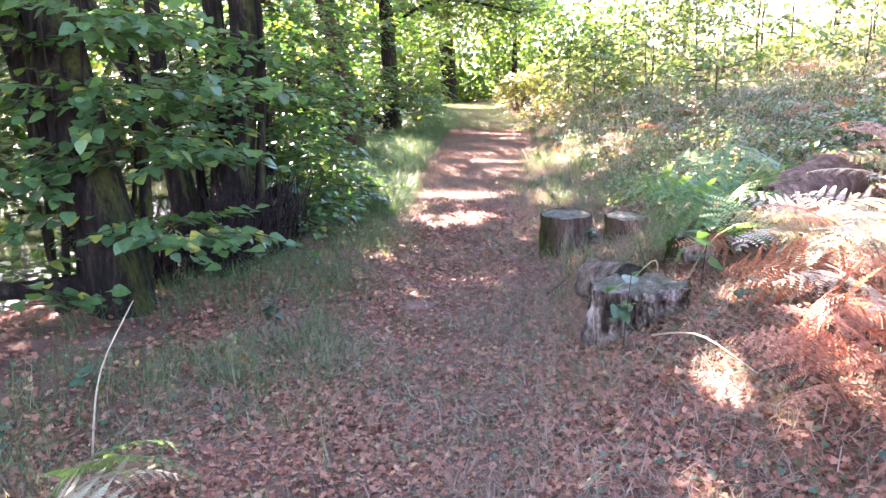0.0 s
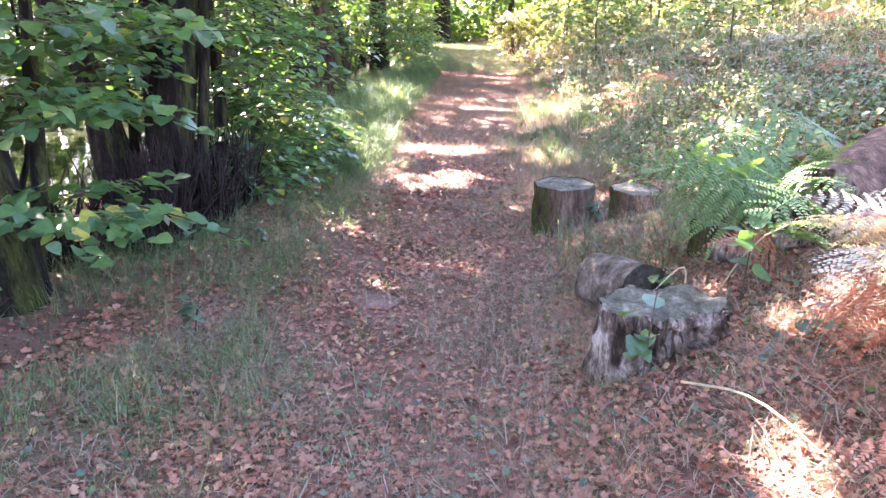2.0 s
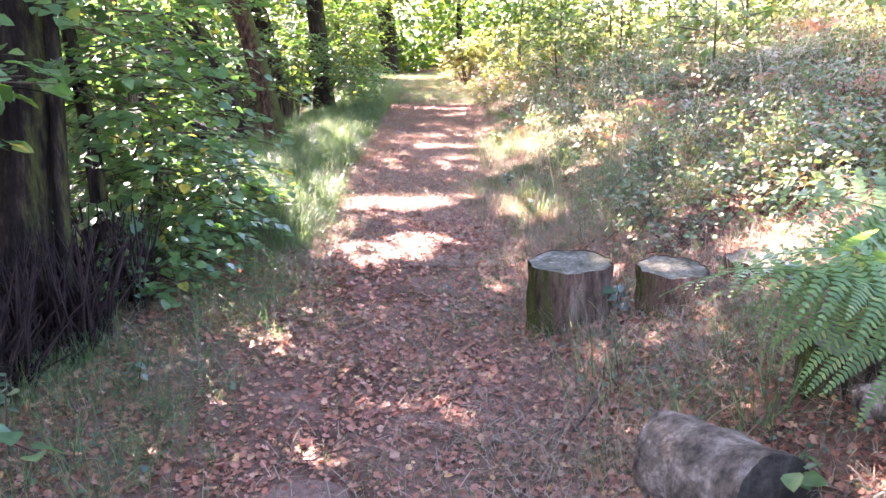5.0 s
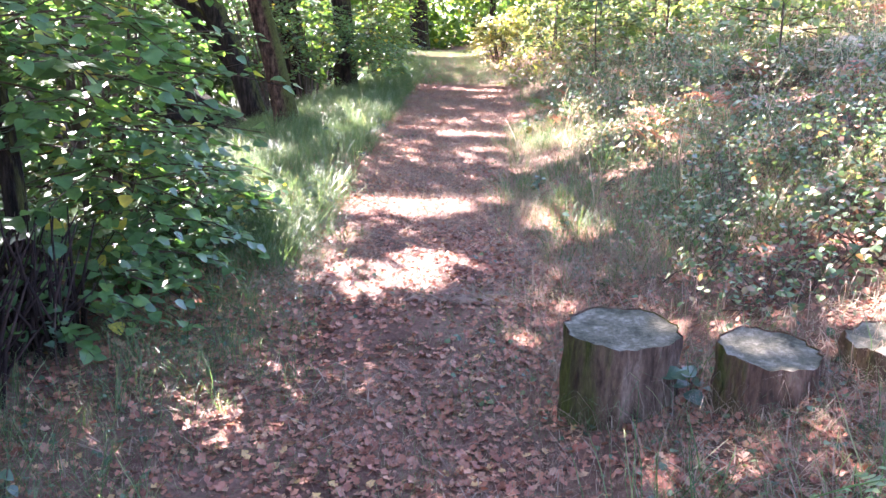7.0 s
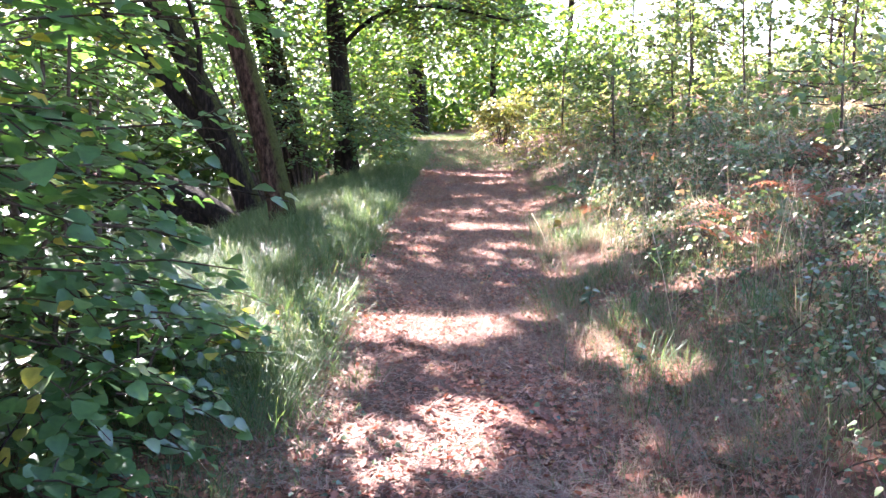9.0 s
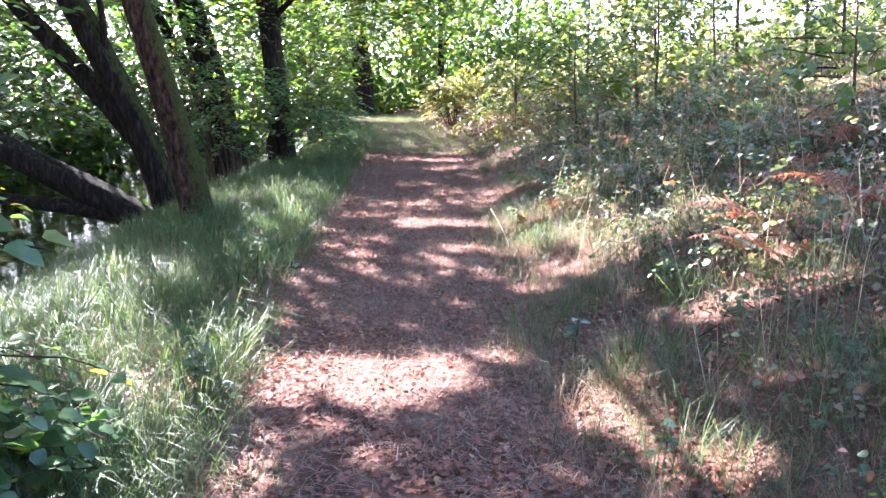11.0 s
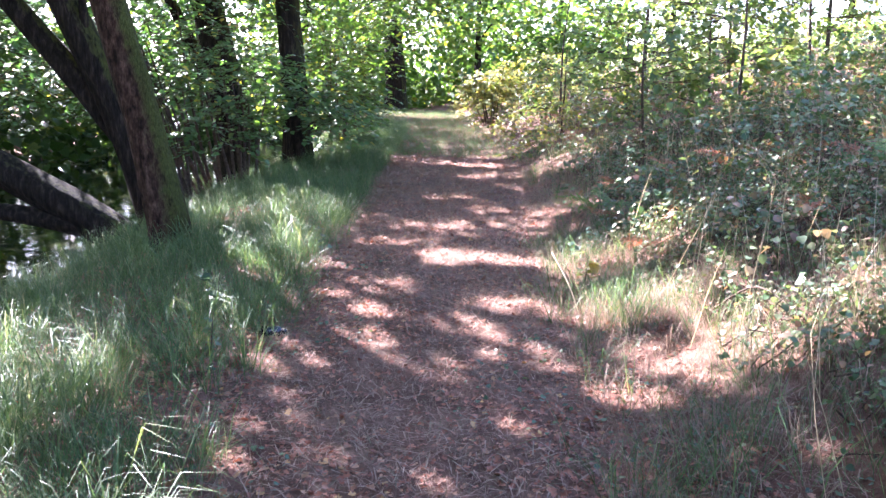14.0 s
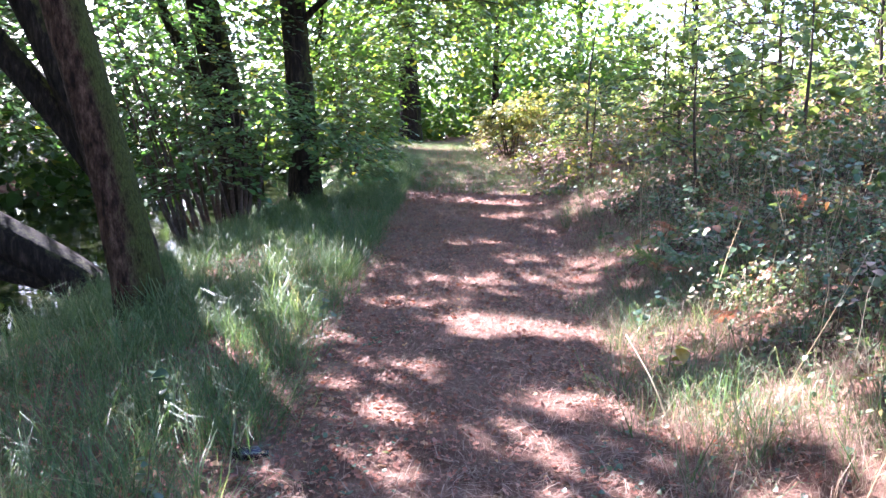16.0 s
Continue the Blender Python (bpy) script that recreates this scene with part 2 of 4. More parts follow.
def put_mesh(name, verts, loops, counts, materials, parent=None, smooth_faces=False, index=None):
    me = bpy.data.meshes.new(name)
    me.vertices.add(len(verts))
    me.vertices.foreach_set("co", np.ascontiguousarray(verts, np.float32).ravel())
    me.loops.add(len(loops))
    me.loops.foreach_set("vertex_index", np.ascontiguousarray(loops, np.int32).ravel())
    me.polygons.add(len(counts))
    me.polygons.foreach_set("loop_start", np.r_[0, np.cumsum(counts)[:-1]].astype(np.int32))
    if index is not None:
        me.polygons.foreach_set("material_index", np.ascontiguousarray(index, np.int32))
    for m in materials if isinstance(materials, (list, tuple)) else [materials]:
        me.materials.append(m)
    if smooth_faces:
        me.polygons.foreach_set("use_smooth", np.ones(len(counts), bool))
    me.update(calc_edges=True)
    me.validate()
    ob = new(name, me)
    ob.parent = parent
    return ob


def ground_sheet():
    def steps(lo, hi, fine, far):
        inner = np.arange(lo, hi + 1e-6, fine)
        out = np.geomspace(1, far, 26)
        return np.r_[lo - out[::-1], inner, hi + out]

    xs, ys = steps(-7.0, 9.0, 0.14, 900), steps(-2.0, 34.0, 0.16, 900)
    gx, gy = np.meshgrid(xs, ys)
    v = np.stack([gx, gy, land(gx, gy)], -1).reshape(-1, 3)
    w = len(xs)
    a = (np.arange(len(ys) - 1)[:, None] * w + np.arange(w - 1)).ravel()
    f = np.stack([a, a + 1, a + w + 1, a + w], 1)
    g = put_mesh("ground", v, f.ravel(), np.full(len(f), 4), M_GROUND, None, True)
    tagged(g, "brown woodland soil under trodden leaf litter", "ground", kind="structure")


ground_sheet()
WATER_Z = -0.62
wx = np.array([[-26, -30], [-3.2, -30], [-3.2, 22], [-5.0, 60], [-26, 60]], float)
tagged(put_mesh("water", np.c_[wx, np.full(5, WATER_Z)], np.arange(5), [5], M_WATER),
       "still dark pond water reflecting the trees beside the path", "water", kind="structure")


# ---- leaf templates: (verts, faces), stem at the origin, tip at +y ----
def broad_leaf(wide=0.46, fold=0.10, droop=0.12):
    v = np.array([(0, 0, 0), (wide * .75, .10, fold * .7), (wide, .38, fold), (wide * .6, .74, fold * .3 - droop * .5), (0, 1, -droop),
                  (-wide * .6, .74, fold * .3 - droop * .5), (-wide, .38, fold), (-wide * .75, .10, fold * .7), (0, .45, 0)], float)
    return v, [(0, 1, 2, 8), (8, 2, 3, 4), (8, 4, 5, 6), (0, 8, 6, 7)]


def narrow_leaf(wide=0.22):
    v = np.array([(0, 0, 0), (wide, .35, .06), (wide * .7, .7, .0), (0, 1, -.12), (-wide * .7, .7, .0), (-wide, .35, .06)], float)
    return v, [(0, 1, 2, 3), (0, 3, 4, 5)]


def dead_leaf():
    v = np.array([(0, 0, 0), (.34, .2, .16), (.22, .45, .05), (.42, .62, .2), (0, 1, .1), (-.36, .6, .1), (-.2, .42, .02), (-.38, .2, .2), (0, .45, 0)], float)
    return v, [(0, 1, 2, 8), (8, 2, 3, 4), (8, 4, 5, 6), (0, 8, 6, 7)]


def blade(bend=0.5, w=0.035):
    v = np.array([(-w, 0, 0), (w, 0, 0), (-w * .8, .08 * bend, .4), (w * .8, .08 * bend, .4), (-w * .5, .3 * bend, .75), (w * .5, .3 * bend, .75), (0, .75 * bend, .98 - .35 * bend)], float)
    return v, [(0, 1, 3, 2), (2, 3, 5, 4), (4, 5, 6)]


LEAF, OVAL, DEAD, BLADE, TALL = broad_leaf(), narrow_leaf(), dead_leaf(), blade(), blade(0.25, 0.0028)
ARCH = blade(1.0, 0.007)
STRAW = blade(0.3, 0.022)


def turns(yaw, pitch, roll):
    cy, sy, cp, sp, cr, sr = np.cos(yaw), np.sin(yaw), np.cos(pitch), np.sin(pitch), np.cos(roll), np.sin(roll)
    z = np.zeros_like(cy)
    o = z + 1
    rz = np.stack([cy, -sy, z, sy, cy, z, z, z, o], -1).reshape(-1, 3, 3)
    rx = np.stack([o, z, z, z, cp, -sp, z, sp, cp], -1).reshape(-1, 3, 3)
    ry = np.stack([cr, z, sr, z, o, z, -sr, z, cr], -1).reshape(-1, 3, 3)
    return rz @ rx @ ry


def scatter(name, shape, pos, yaw, pitch, roll, size, mat, parent=None):
    """Many copies of one small shape joined into one mesh."""
    tv, tf = shape
    n = len(pos)
    size = np.broadcast_to(np.asarray(size, float), (n,))
    v = (turns(yaw, pitch, roll) @ tv.T).transpose(0, 2, 1) * size[:, None, None] + pos[:, None, :]
    idx = np.concatenate([np.array(f) for f in tf])
    loops = (idx[None] + (np.arange(n) * len(tv))[:, None]).ravel()
    counts = np.tile([len(f) for f in tf], n)
    return put_mesh(name, v.reshape(-1, 3), loops, counts, mat, parent)


def tube(points, radii, sides=10, lump=0.0, seed=0.0, cap=True):
    """A tapered limb along points, as (verts, faces)."""
    pts = np.asarray(points, float)
    radii = np.asarray(radii, float)
    k = len(pts)
    tang = np.gradient(pts, axis=0)
    tang /= np.linalg.norm(tang, axis=1, keepdims=True)
    ref = np.array([0.3, 0.9, 0.1]) if abs(tang[:, 2]).mean() > 0.5 else np.array([0.1, 0.1, 1.0])
    a = np.cross(tang, ref)
    a /= np.linalg.norm(a, axis=1, keepdims=True)
    b = np.cross(tang, a)
    th = np.arange(sides) * 2 * np.pi / sides
    r = radii[:, None] * (1 + lump * np.sin(3 * th[None] + seed + pts[:, 2:] * 1.1) + lump * .7 * np.sin(7 * th[None] + 2 * seed + pts[:, 2:] * 2.7)
                          + lump * 0.5 * np.sin(pts[:, 2:] * 9 + 5 * th[None] + seed))
    v = pts[:, None] + r[..., None] * (np.cos(th)[None, :, None] * a[:, None] + np.sin(th)[None, :, None] * b[:, None])
    f = []
    for i in range(k - 1):
        for j in range(sides):
            f.append((i * sides + j, i * sides + (j + 1) % sides, (i + 1) * sides + (j + 1) % sides, (i + 1) * sides + j))
    if cap:
        f.append(tuple(range((k - 1) * sides, k * sides)))
    return v.reshape(-1, 3), f


def joined(name, pieces, mat, parent=None, smooth_faces=True):
    vs, loops, counts, base = [], [], [], 0
    for v, f in pieces:
        vs.append(v)
        for face in f:
            loops.extend(i + base for i in face)
            counts.append(len(face))
        base += len(v)
    return put_mesh(name, np.concatenate(vs), np.array(loops), np.array(counts), mat, parent, smooth_faces)


def curve_line(points, n):
    """A smooth line of n points through a few."""
    p = np.asarray(points, float)
    t = np.r_[0, np.cumsum(np.linalg.norm(np.diff(p, axis=0), axis=1))]
    s = np.linspace(0, t[-1], n)
    out = np.stack([np.interp(s, t, p[:, i]) for i in range(3)], 1)
    for _ in range(3):
        out[1:-1] = 0.25 * out[:-2] + 0.5 * out[1:-1] + 0.25 * out[2:]
    return out


def thing(name, label, category, at=(0, 0, 0), group="", kind=""):
    ob = new(name)
    ob.location = at
    return tagged(ob, label, category, group, kind)


def sprays(centres, heading, length, leaves, size, droop=0.35, spread=0.9, sway=0.36):
    """Leaves set alternately along short drooping twigs: leaf positions, turns, sizes, and the twigs' own lines."""
    m = len(centres)
    s = (np.arange(leaves) + 0.6) / leaves
    way = np.stack([-np.sin(heading), np.cos(heading), np.zeros(m)], -1)
    length = np.broadcast_to(length, (m,))
    lift = rng.normal(0.08, sway, m)
    p = centres[:, None] + way[:, None] * (s[None, :, None] * length[:, None, None])
    p[..., 2] += (lift[:, None] * s[None] - droop * s[None] ** 2) * length[:, None]
    p = p + rng.normal(0, 0.018, p.shape)
    side = np.where(np.arange(leaves) % 2 == 0, 1.0, -1.0)[None]
    yaw = heading[:, None] + side * spread * (1 - 0.5 * s[None]) + rng.normal(0, 0.3, (m, leaves))
    pitch = rng.normal(-0.16, 0.26, (m, leaves))
    roll = rng.normal(0, 0.28, (m, leaves)) + side * 0.15
    sz = size * rng.uniform(0.6, 1.2, (m, leaves))
    line = np.stack([centres, centres + way * length[:, None] * 0.55 + np.c_[np.zeros((m, 2)), (lift * .55 - droop * .3) * length],
                     centres + way * length[:, None] + np.c_[np.zeros((m, 2)), (lift - droop) * length]], 1)
    return p.reshape(-1, 3), yaw.ravel(), pitch.ravel(), roll.ravel(), sz.ravel(), line


def twig_mesh(name, lines, radius, mat, parent):
    m, k = lines.shape[:2]
    th = np.arange(3) * 2 * np.pi / 3
    ring = np.stack([np.cos(th), np.zeros(3), np.sin(th)], -1)
    ring2 = np.stack([np.zeros(3), np.cos(th), np.sin(th)], -1)
    r = radius * np.linspace(1, 0.4, k)
    v = lines[:, :, None] + (ring + ring2)[None, None] * r[None, :, None, None]
    f = []
    for i in range(k - 1):
        for j in range(3):
            f.append((i * 3 + j, i * 3 + (j + 1) % 3, (i + 1) * 3 + (j + 1) % 3, (i + 1) * 3 + j))
    f = np.array(f)
    loops = (f.ravel()[None] + (np.arange(m) * 3 * k)[:, None]).ravel()
    return tagged(put_mesh(name, v.reshape(-1, 3), loops, np.full(m * len(f), 4), mat, parent), kind="stuff")


def in_ball(n, centre, radii, hollow=0.0):
    d = rng.normal(size=(n, 3))
    d /= np.linalg.norm(d, axis=1, keepdims=True)
    return np.asarray(centre) + d * (rng.uniform(hollow, 1, n) ** (1 / 3))[:, None] * np.asarray(radii)


# ---- holes cut in the unseen crowns, by where sun should reach the ground: x, y, half width, half depth ----
GAPS = [
    (-0.75, 11.0, 0.75, 0.5), (0.05, 11.3, 0.45, 0.2), (-0.28, 9.3, 0.5, 0.28), (-0.15, 8.82, 0.3, 0.2), (0.68, 10.4, 0.2, 0.45),
    (0.9, 9.75, 0.2, 0.25), (-0.85, 6.27, 0.3, 0.1), (-1.08, 5.95, 0.16, 0.12), (0.25, 6.2, 0.2, 0.15), (0.3, 5.75, 0.22, 0.1),
    (-1.75, 15.7, 0.3, 0.35), (-1.05, 15.1, 0.42, 0.16), (-0.1, 14.6, 0.5, 0.2), (0.75, 14.2, 0.5, 0.35), (1.2, 13.1, 0.6, 0.45), (1.45, 11.3, 0.45, 0.3), (-1.6, 13.3, 0.3, 0.18), (1.9, 12.2, 0.4, 0.4), (-0.65, 15.95, 0.5, 0.13),
    (-1.2, 20.1, 0.6, 0.3), (-0.2, 19.0, 0.35, 0.2), (-1.05, 14.3, 0.25, 0.2), (-2.75, 12.5, 1.0, 0.9), (2.4, 3.6, 1.15, 1.4), (-2.3, 11.2, 0.7, 0.6), (-2.2, 17.6, 0.5, 0.5), (-0.65, 2.1, 0.7, 0.7), (-1.3, 16.8, 0.6, 0.22), (-2.3, 15.2, 0.5, 0.35), (-0.9, 17.8, 0.6, 0.18)]
# More holes, set to let sun onto the left-hand shrubs at 1.9 m.
SUNNY = [(-2.6, 5.6, 0.7, 0.6), (-2.3, 7.8, 0.5, 0.7), (-2.5, 8.8, 0.55, 0.7), (-2.9, 10.3, 0.9, 1.0), (-3.7, 11.6, 1.2, 1.3)]


def lit(p):
    """Whether the sun's ray through p comes down in a gap."""
    z = p[:, 2] - 0.1
    q = p[:, :2] - AX[:2] / AX[2] * z[:, None]
    g = land(q[:, 0], q[:, 1])
    q = p[:, :2] - AX[:2] / AX[2] * (p[:, 2] - np.clip(g, -0.3, 3))[:, None]
    out = np.zeros(len(p), bool)
    for x, y, a, b in GAPS:
        d = ((q[:, 0] - x) / a) ** 2 + ((q[:, 1] - y) / b) ** 2
        out |= d < 1 + 0.45 * wave(q[:, 0], q[:, 1], 4.0, 1.0)
    top = p[:, :2] - AX[:2] / AX[2] * (p[:, 2] - 1.9)[:, None]
    for x, y, u, v in SUNNY:
        out |= (((top[:, 0] - x) / u) ** 2 + ((top[:, 1] - y) / v) ** 2 < 1) & (wave(top[:, 0], top[:, 1], 2.6, 2.0) > -0.25)
    out |= (q[:, 1] > 15) & (wave(q[:, 0] * 0.45, q[:, 1], 1.25, 3.0) > 0.12)
    out &= ~((q[:, 0] > 0.7) & (q[:, 0] < 4.5) & (q[:, 1] > 15) & (q[:, 1] < 20.5) & (wave(q[:, 0], q[:, 1], 1.9, 8.0) < 0.08))
    out |= ((q[:, 1] < 14) | (q[:, 1] > 20)) & (q[:, 0] > 1.6) & (q[:, 1] > 3) & (wave(q[:, 0], q[:, 1], 1.5, 5.0) > 0.52)
    return out


# ---- trees on the bank ----
def tree(label, line, radii, mat, crown_at=(), leaves=380, leaf=0.24, extra=(), name="tree", roots=True):
    line = np.asarray(line, float)
    base = line[0]
    t = thing(name, label, "tree", base)
    n = 26
    pts = curve_line(line, n) - base
    r = np.interp(np.linspace(0, 1, n), np.linspace(0, 1, len(radii)), radii)
    if roots:
        r = r * (1 + 0.25 * np.exp(-np.linspace(0, 1, n) * 22))
    pts[0, 2] -= 0.25
    joined("trunk", [tube(pts, r, 18, 0.055, base[0] * 3)], mat, t)
    for pl, pr in extra:
        e = curve_line(pl, 12) - base
        joined("limb", [tube(e, np.linspace(pr, pr * 0.45, 12), 12, 0.06, pr * 40)], mat, t)
    top = pts[-1]
    pos = []
    for c in crown_at:
        c = np.asarray(c, float)
        a = pts[rng.integers(int(n * .55), n - 1)]
        e = c - base
        mid = 0.5 * (a + e) + np.array([0, 0, 0.5])
        joined("limb", [tube(curve_line([a, mid, e], 7), np.linspace(0.06, 0.015, 7), 5)], mat, t)
        pos.append(in_ball(leaves, c, (1.75, 1.75, 0.8)))
    if pos:
        pos = np.concatenate(pos)
        # Leaves are dropped wherever a sun patch is wanted below.
        pos = pos[~lit(pos)]
        k = len(pos)
        scatter("crown", LEAF, pos - base, rng.uniform(0, 6.3, k), rng.normal(-0.2, 0.45, k), rng.normal(0, 0.45, k), rng.uniform(0.6, 1.15, k) * leaf, M_CROWN, t)
    return t


def grounded(x, y, dz=0.0):
    return np.array([x, y, float(land(x, y)) + dz])


# Crown clumps above the view, gridded to cast the path's dappled shade.
SHADE_CLUMPS = [(x + rng.uniform(-.5, .5), y + rng.uniform(-.5, .5), 7.2 + rng.uniform(-.8, 1.3)) for x in np.arange(-13.0, 0.6, 1.75) for y in np.arange(7.0, 36.0, 1.75)]
# Lower unseen clumps, added to cut sky light near the start.
SHADE_CLUMPS += [(x + rng.uniform(-.5, .5), y + rng.uniform(-.5, .5), 6.6 + rng.uniform(-.6, 1.0)) for x in np.arange(-9.0, -.5, 1.9) for y in np.arange(2.6, 7.0, 1.9)]


def share(x0, x1, y0, y1):
    return [c for c in SHADE_CLUMPS if x0 <= c[0] < x1 and y0 <= c[1] < y1]


g1 = grounded(-3.2, 16.1)
tree("leaning grey-brown tree trunk with green moss on the grassy bank", [g1, g1 + (-.2, 0, 1.2), g1 + (-.48, -.05, 2.4), g1 + (-1.0, .0, 4.6), g1 + (-1.6, .3, 7.2)],
     (0.17, 0.15, 0.14, 0.11, 0.06), M_BARK, share(-7, 2, 13, 20), leaves=560)
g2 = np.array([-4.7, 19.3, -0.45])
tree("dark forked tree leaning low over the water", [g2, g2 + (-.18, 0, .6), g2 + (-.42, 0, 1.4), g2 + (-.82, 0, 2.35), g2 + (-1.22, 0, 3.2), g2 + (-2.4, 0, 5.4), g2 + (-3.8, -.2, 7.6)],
     (0.23, 0.21, 0.2, 0.19, 0.17, 0.13, 0.07), M_SHADED_BARK, share(-15, -7, 13, 21), leaves=560,
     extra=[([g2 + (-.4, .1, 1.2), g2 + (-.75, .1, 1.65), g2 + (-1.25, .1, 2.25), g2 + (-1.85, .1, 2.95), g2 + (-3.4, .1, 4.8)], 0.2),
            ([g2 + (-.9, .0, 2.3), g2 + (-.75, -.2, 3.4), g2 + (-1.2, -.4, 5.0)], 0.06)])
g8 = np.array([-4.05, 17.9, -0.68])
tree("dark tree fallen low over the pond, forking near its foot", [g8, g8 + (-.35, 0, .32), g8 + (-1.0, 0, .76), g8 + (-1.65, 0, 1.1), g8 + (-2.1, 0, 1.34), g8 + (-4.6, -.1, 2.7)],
     (0.23, 0.22, 0.2, 0.17, 0.15, 0.08), M_SHADED_BARK, extra=[([g8 + (-.7, 0, .52), g8 + (-1.65, -.1, .74), g8 + (-2.2, -.15, .78), g8 + (-3.4, -.3, 1.1)], 0.13)])
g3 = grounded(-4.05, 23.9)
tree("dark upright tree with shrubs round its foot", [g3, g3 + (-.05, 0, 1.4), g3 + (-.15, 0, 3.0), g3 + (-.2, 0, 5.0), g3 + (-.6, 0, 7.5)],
     (0.27, 0.22, 0.2, 0.15, 0.06), M_SHADED_BARK, share(-7, 2, 20, 29), leaves=480,
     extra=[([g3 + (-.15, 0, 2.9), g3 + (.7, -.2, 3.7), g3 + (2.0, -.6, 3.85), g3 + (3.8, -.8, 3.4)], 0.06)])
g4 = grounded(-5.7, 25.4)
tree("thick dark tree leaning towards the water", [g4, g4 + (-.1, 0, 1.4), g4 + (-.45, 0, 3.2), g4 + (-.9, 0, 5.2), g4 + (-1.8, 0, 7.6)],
     (0.4, 0.34, 0.3, 0.22, 0.08), M_SHADED_BARK, share(-15, -7, 21, 30), leaves=480, extra=[([g4 + (-.1, 0, .8), g4 + (-.8, .2, 2.4), g4 + (-1.8, .2, 4.6)], 0.18)])
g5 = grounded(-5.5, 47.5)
tree("broad dark trunk at the far bend of the path", [g5, g5 + (0, 0, 1.5), g5 + (-.1, 0, 4), g5 + (-.3, 0, 9)], (0.5, 0.44, 0.36, 0.1), M_SHADED_BARK, share(-15, 2, 29, 40))
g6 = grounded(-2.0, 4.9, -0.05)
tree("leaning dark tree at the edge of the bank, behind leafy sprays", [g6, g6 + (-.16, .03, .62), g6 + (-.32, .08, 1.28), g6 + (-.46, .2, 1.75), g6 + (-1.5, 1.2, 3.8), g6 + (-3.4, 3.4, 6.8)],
     (0.19, 0.165, 0.15, 0.14, 0.1, 0.05), M_SHADED_BARK, share(-15, -7, 1, 13), leaves=560,
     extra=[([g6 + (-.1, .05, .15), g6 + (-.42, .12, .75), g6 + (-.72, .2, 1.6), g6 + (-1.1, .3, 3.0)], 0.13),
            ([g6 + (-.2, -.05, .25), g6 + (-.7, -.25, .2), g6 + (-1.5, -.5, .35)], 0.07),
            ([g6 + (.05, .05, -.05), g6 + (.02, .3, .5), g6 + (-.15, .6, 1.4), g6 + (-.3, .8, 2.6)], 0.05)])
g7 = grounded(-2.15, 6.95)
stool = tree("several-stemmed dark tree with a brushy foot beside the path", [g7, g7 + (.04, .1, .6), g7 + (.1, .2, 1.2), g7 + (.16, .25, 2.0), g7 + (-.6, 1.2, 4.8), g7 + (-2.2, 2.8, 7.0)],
     (0.15, 0.125, 0.115, 0.11, 0.09, 0.05), M_SHADED_BARK, share(-7, 2, 1, 13), leaves=560,
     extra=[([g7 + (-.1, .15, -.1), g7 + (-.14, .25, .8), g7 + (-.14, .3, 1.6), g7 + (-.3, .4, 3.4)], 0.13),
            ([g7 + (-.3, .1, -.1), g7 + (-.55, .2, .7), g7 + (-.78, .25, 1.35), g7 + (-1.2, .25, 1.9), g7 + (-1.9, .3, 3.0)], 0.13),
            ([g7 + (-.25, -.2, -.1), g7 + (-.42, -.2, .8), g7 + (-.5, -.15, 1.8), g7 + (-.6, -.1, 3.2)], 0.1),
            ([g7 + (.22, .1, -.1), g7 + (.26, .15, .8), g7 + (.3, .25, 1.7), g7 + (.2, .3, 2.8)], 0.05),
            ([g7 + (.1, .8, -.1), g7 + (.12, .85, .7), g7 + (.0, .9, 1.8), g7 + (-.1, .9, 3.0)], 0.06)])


def basal_shoots(host, spots, high):
    """Thin dead shoots crowding the foot of an old tree."""
    lines = []
    for x, y, r, n in spots:
        for _ in range(n):
            a, d = rng.uniform(0, 6.3), r * rng.uniform(0, 1) ** .6
            b = grounded(x + d * math.cos(a), y + d * math.sin(a), -.04)
            h = high * rng.uniform(.25, 1.15)
            lean = rng.normal(0, .09, 2)
            lines.append([b, b + (lean[0] * .4, lean[1] * .4, h * .5), b + (lean[0] * 1.4, lean[1] * 1.4, h)])
    at = np.array(host.location)
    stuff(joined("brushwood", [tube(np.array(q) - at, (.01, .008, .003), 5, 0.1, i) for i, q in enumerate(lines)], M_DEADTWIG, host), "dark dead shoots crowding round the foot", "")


def stuff(ob, label, category):
    return tagged(ob, label, category, kind="stuff")


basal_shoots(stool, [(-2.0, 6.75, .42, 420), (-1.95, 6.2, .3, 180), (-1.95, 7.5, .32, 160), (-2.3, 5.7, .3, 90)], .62)


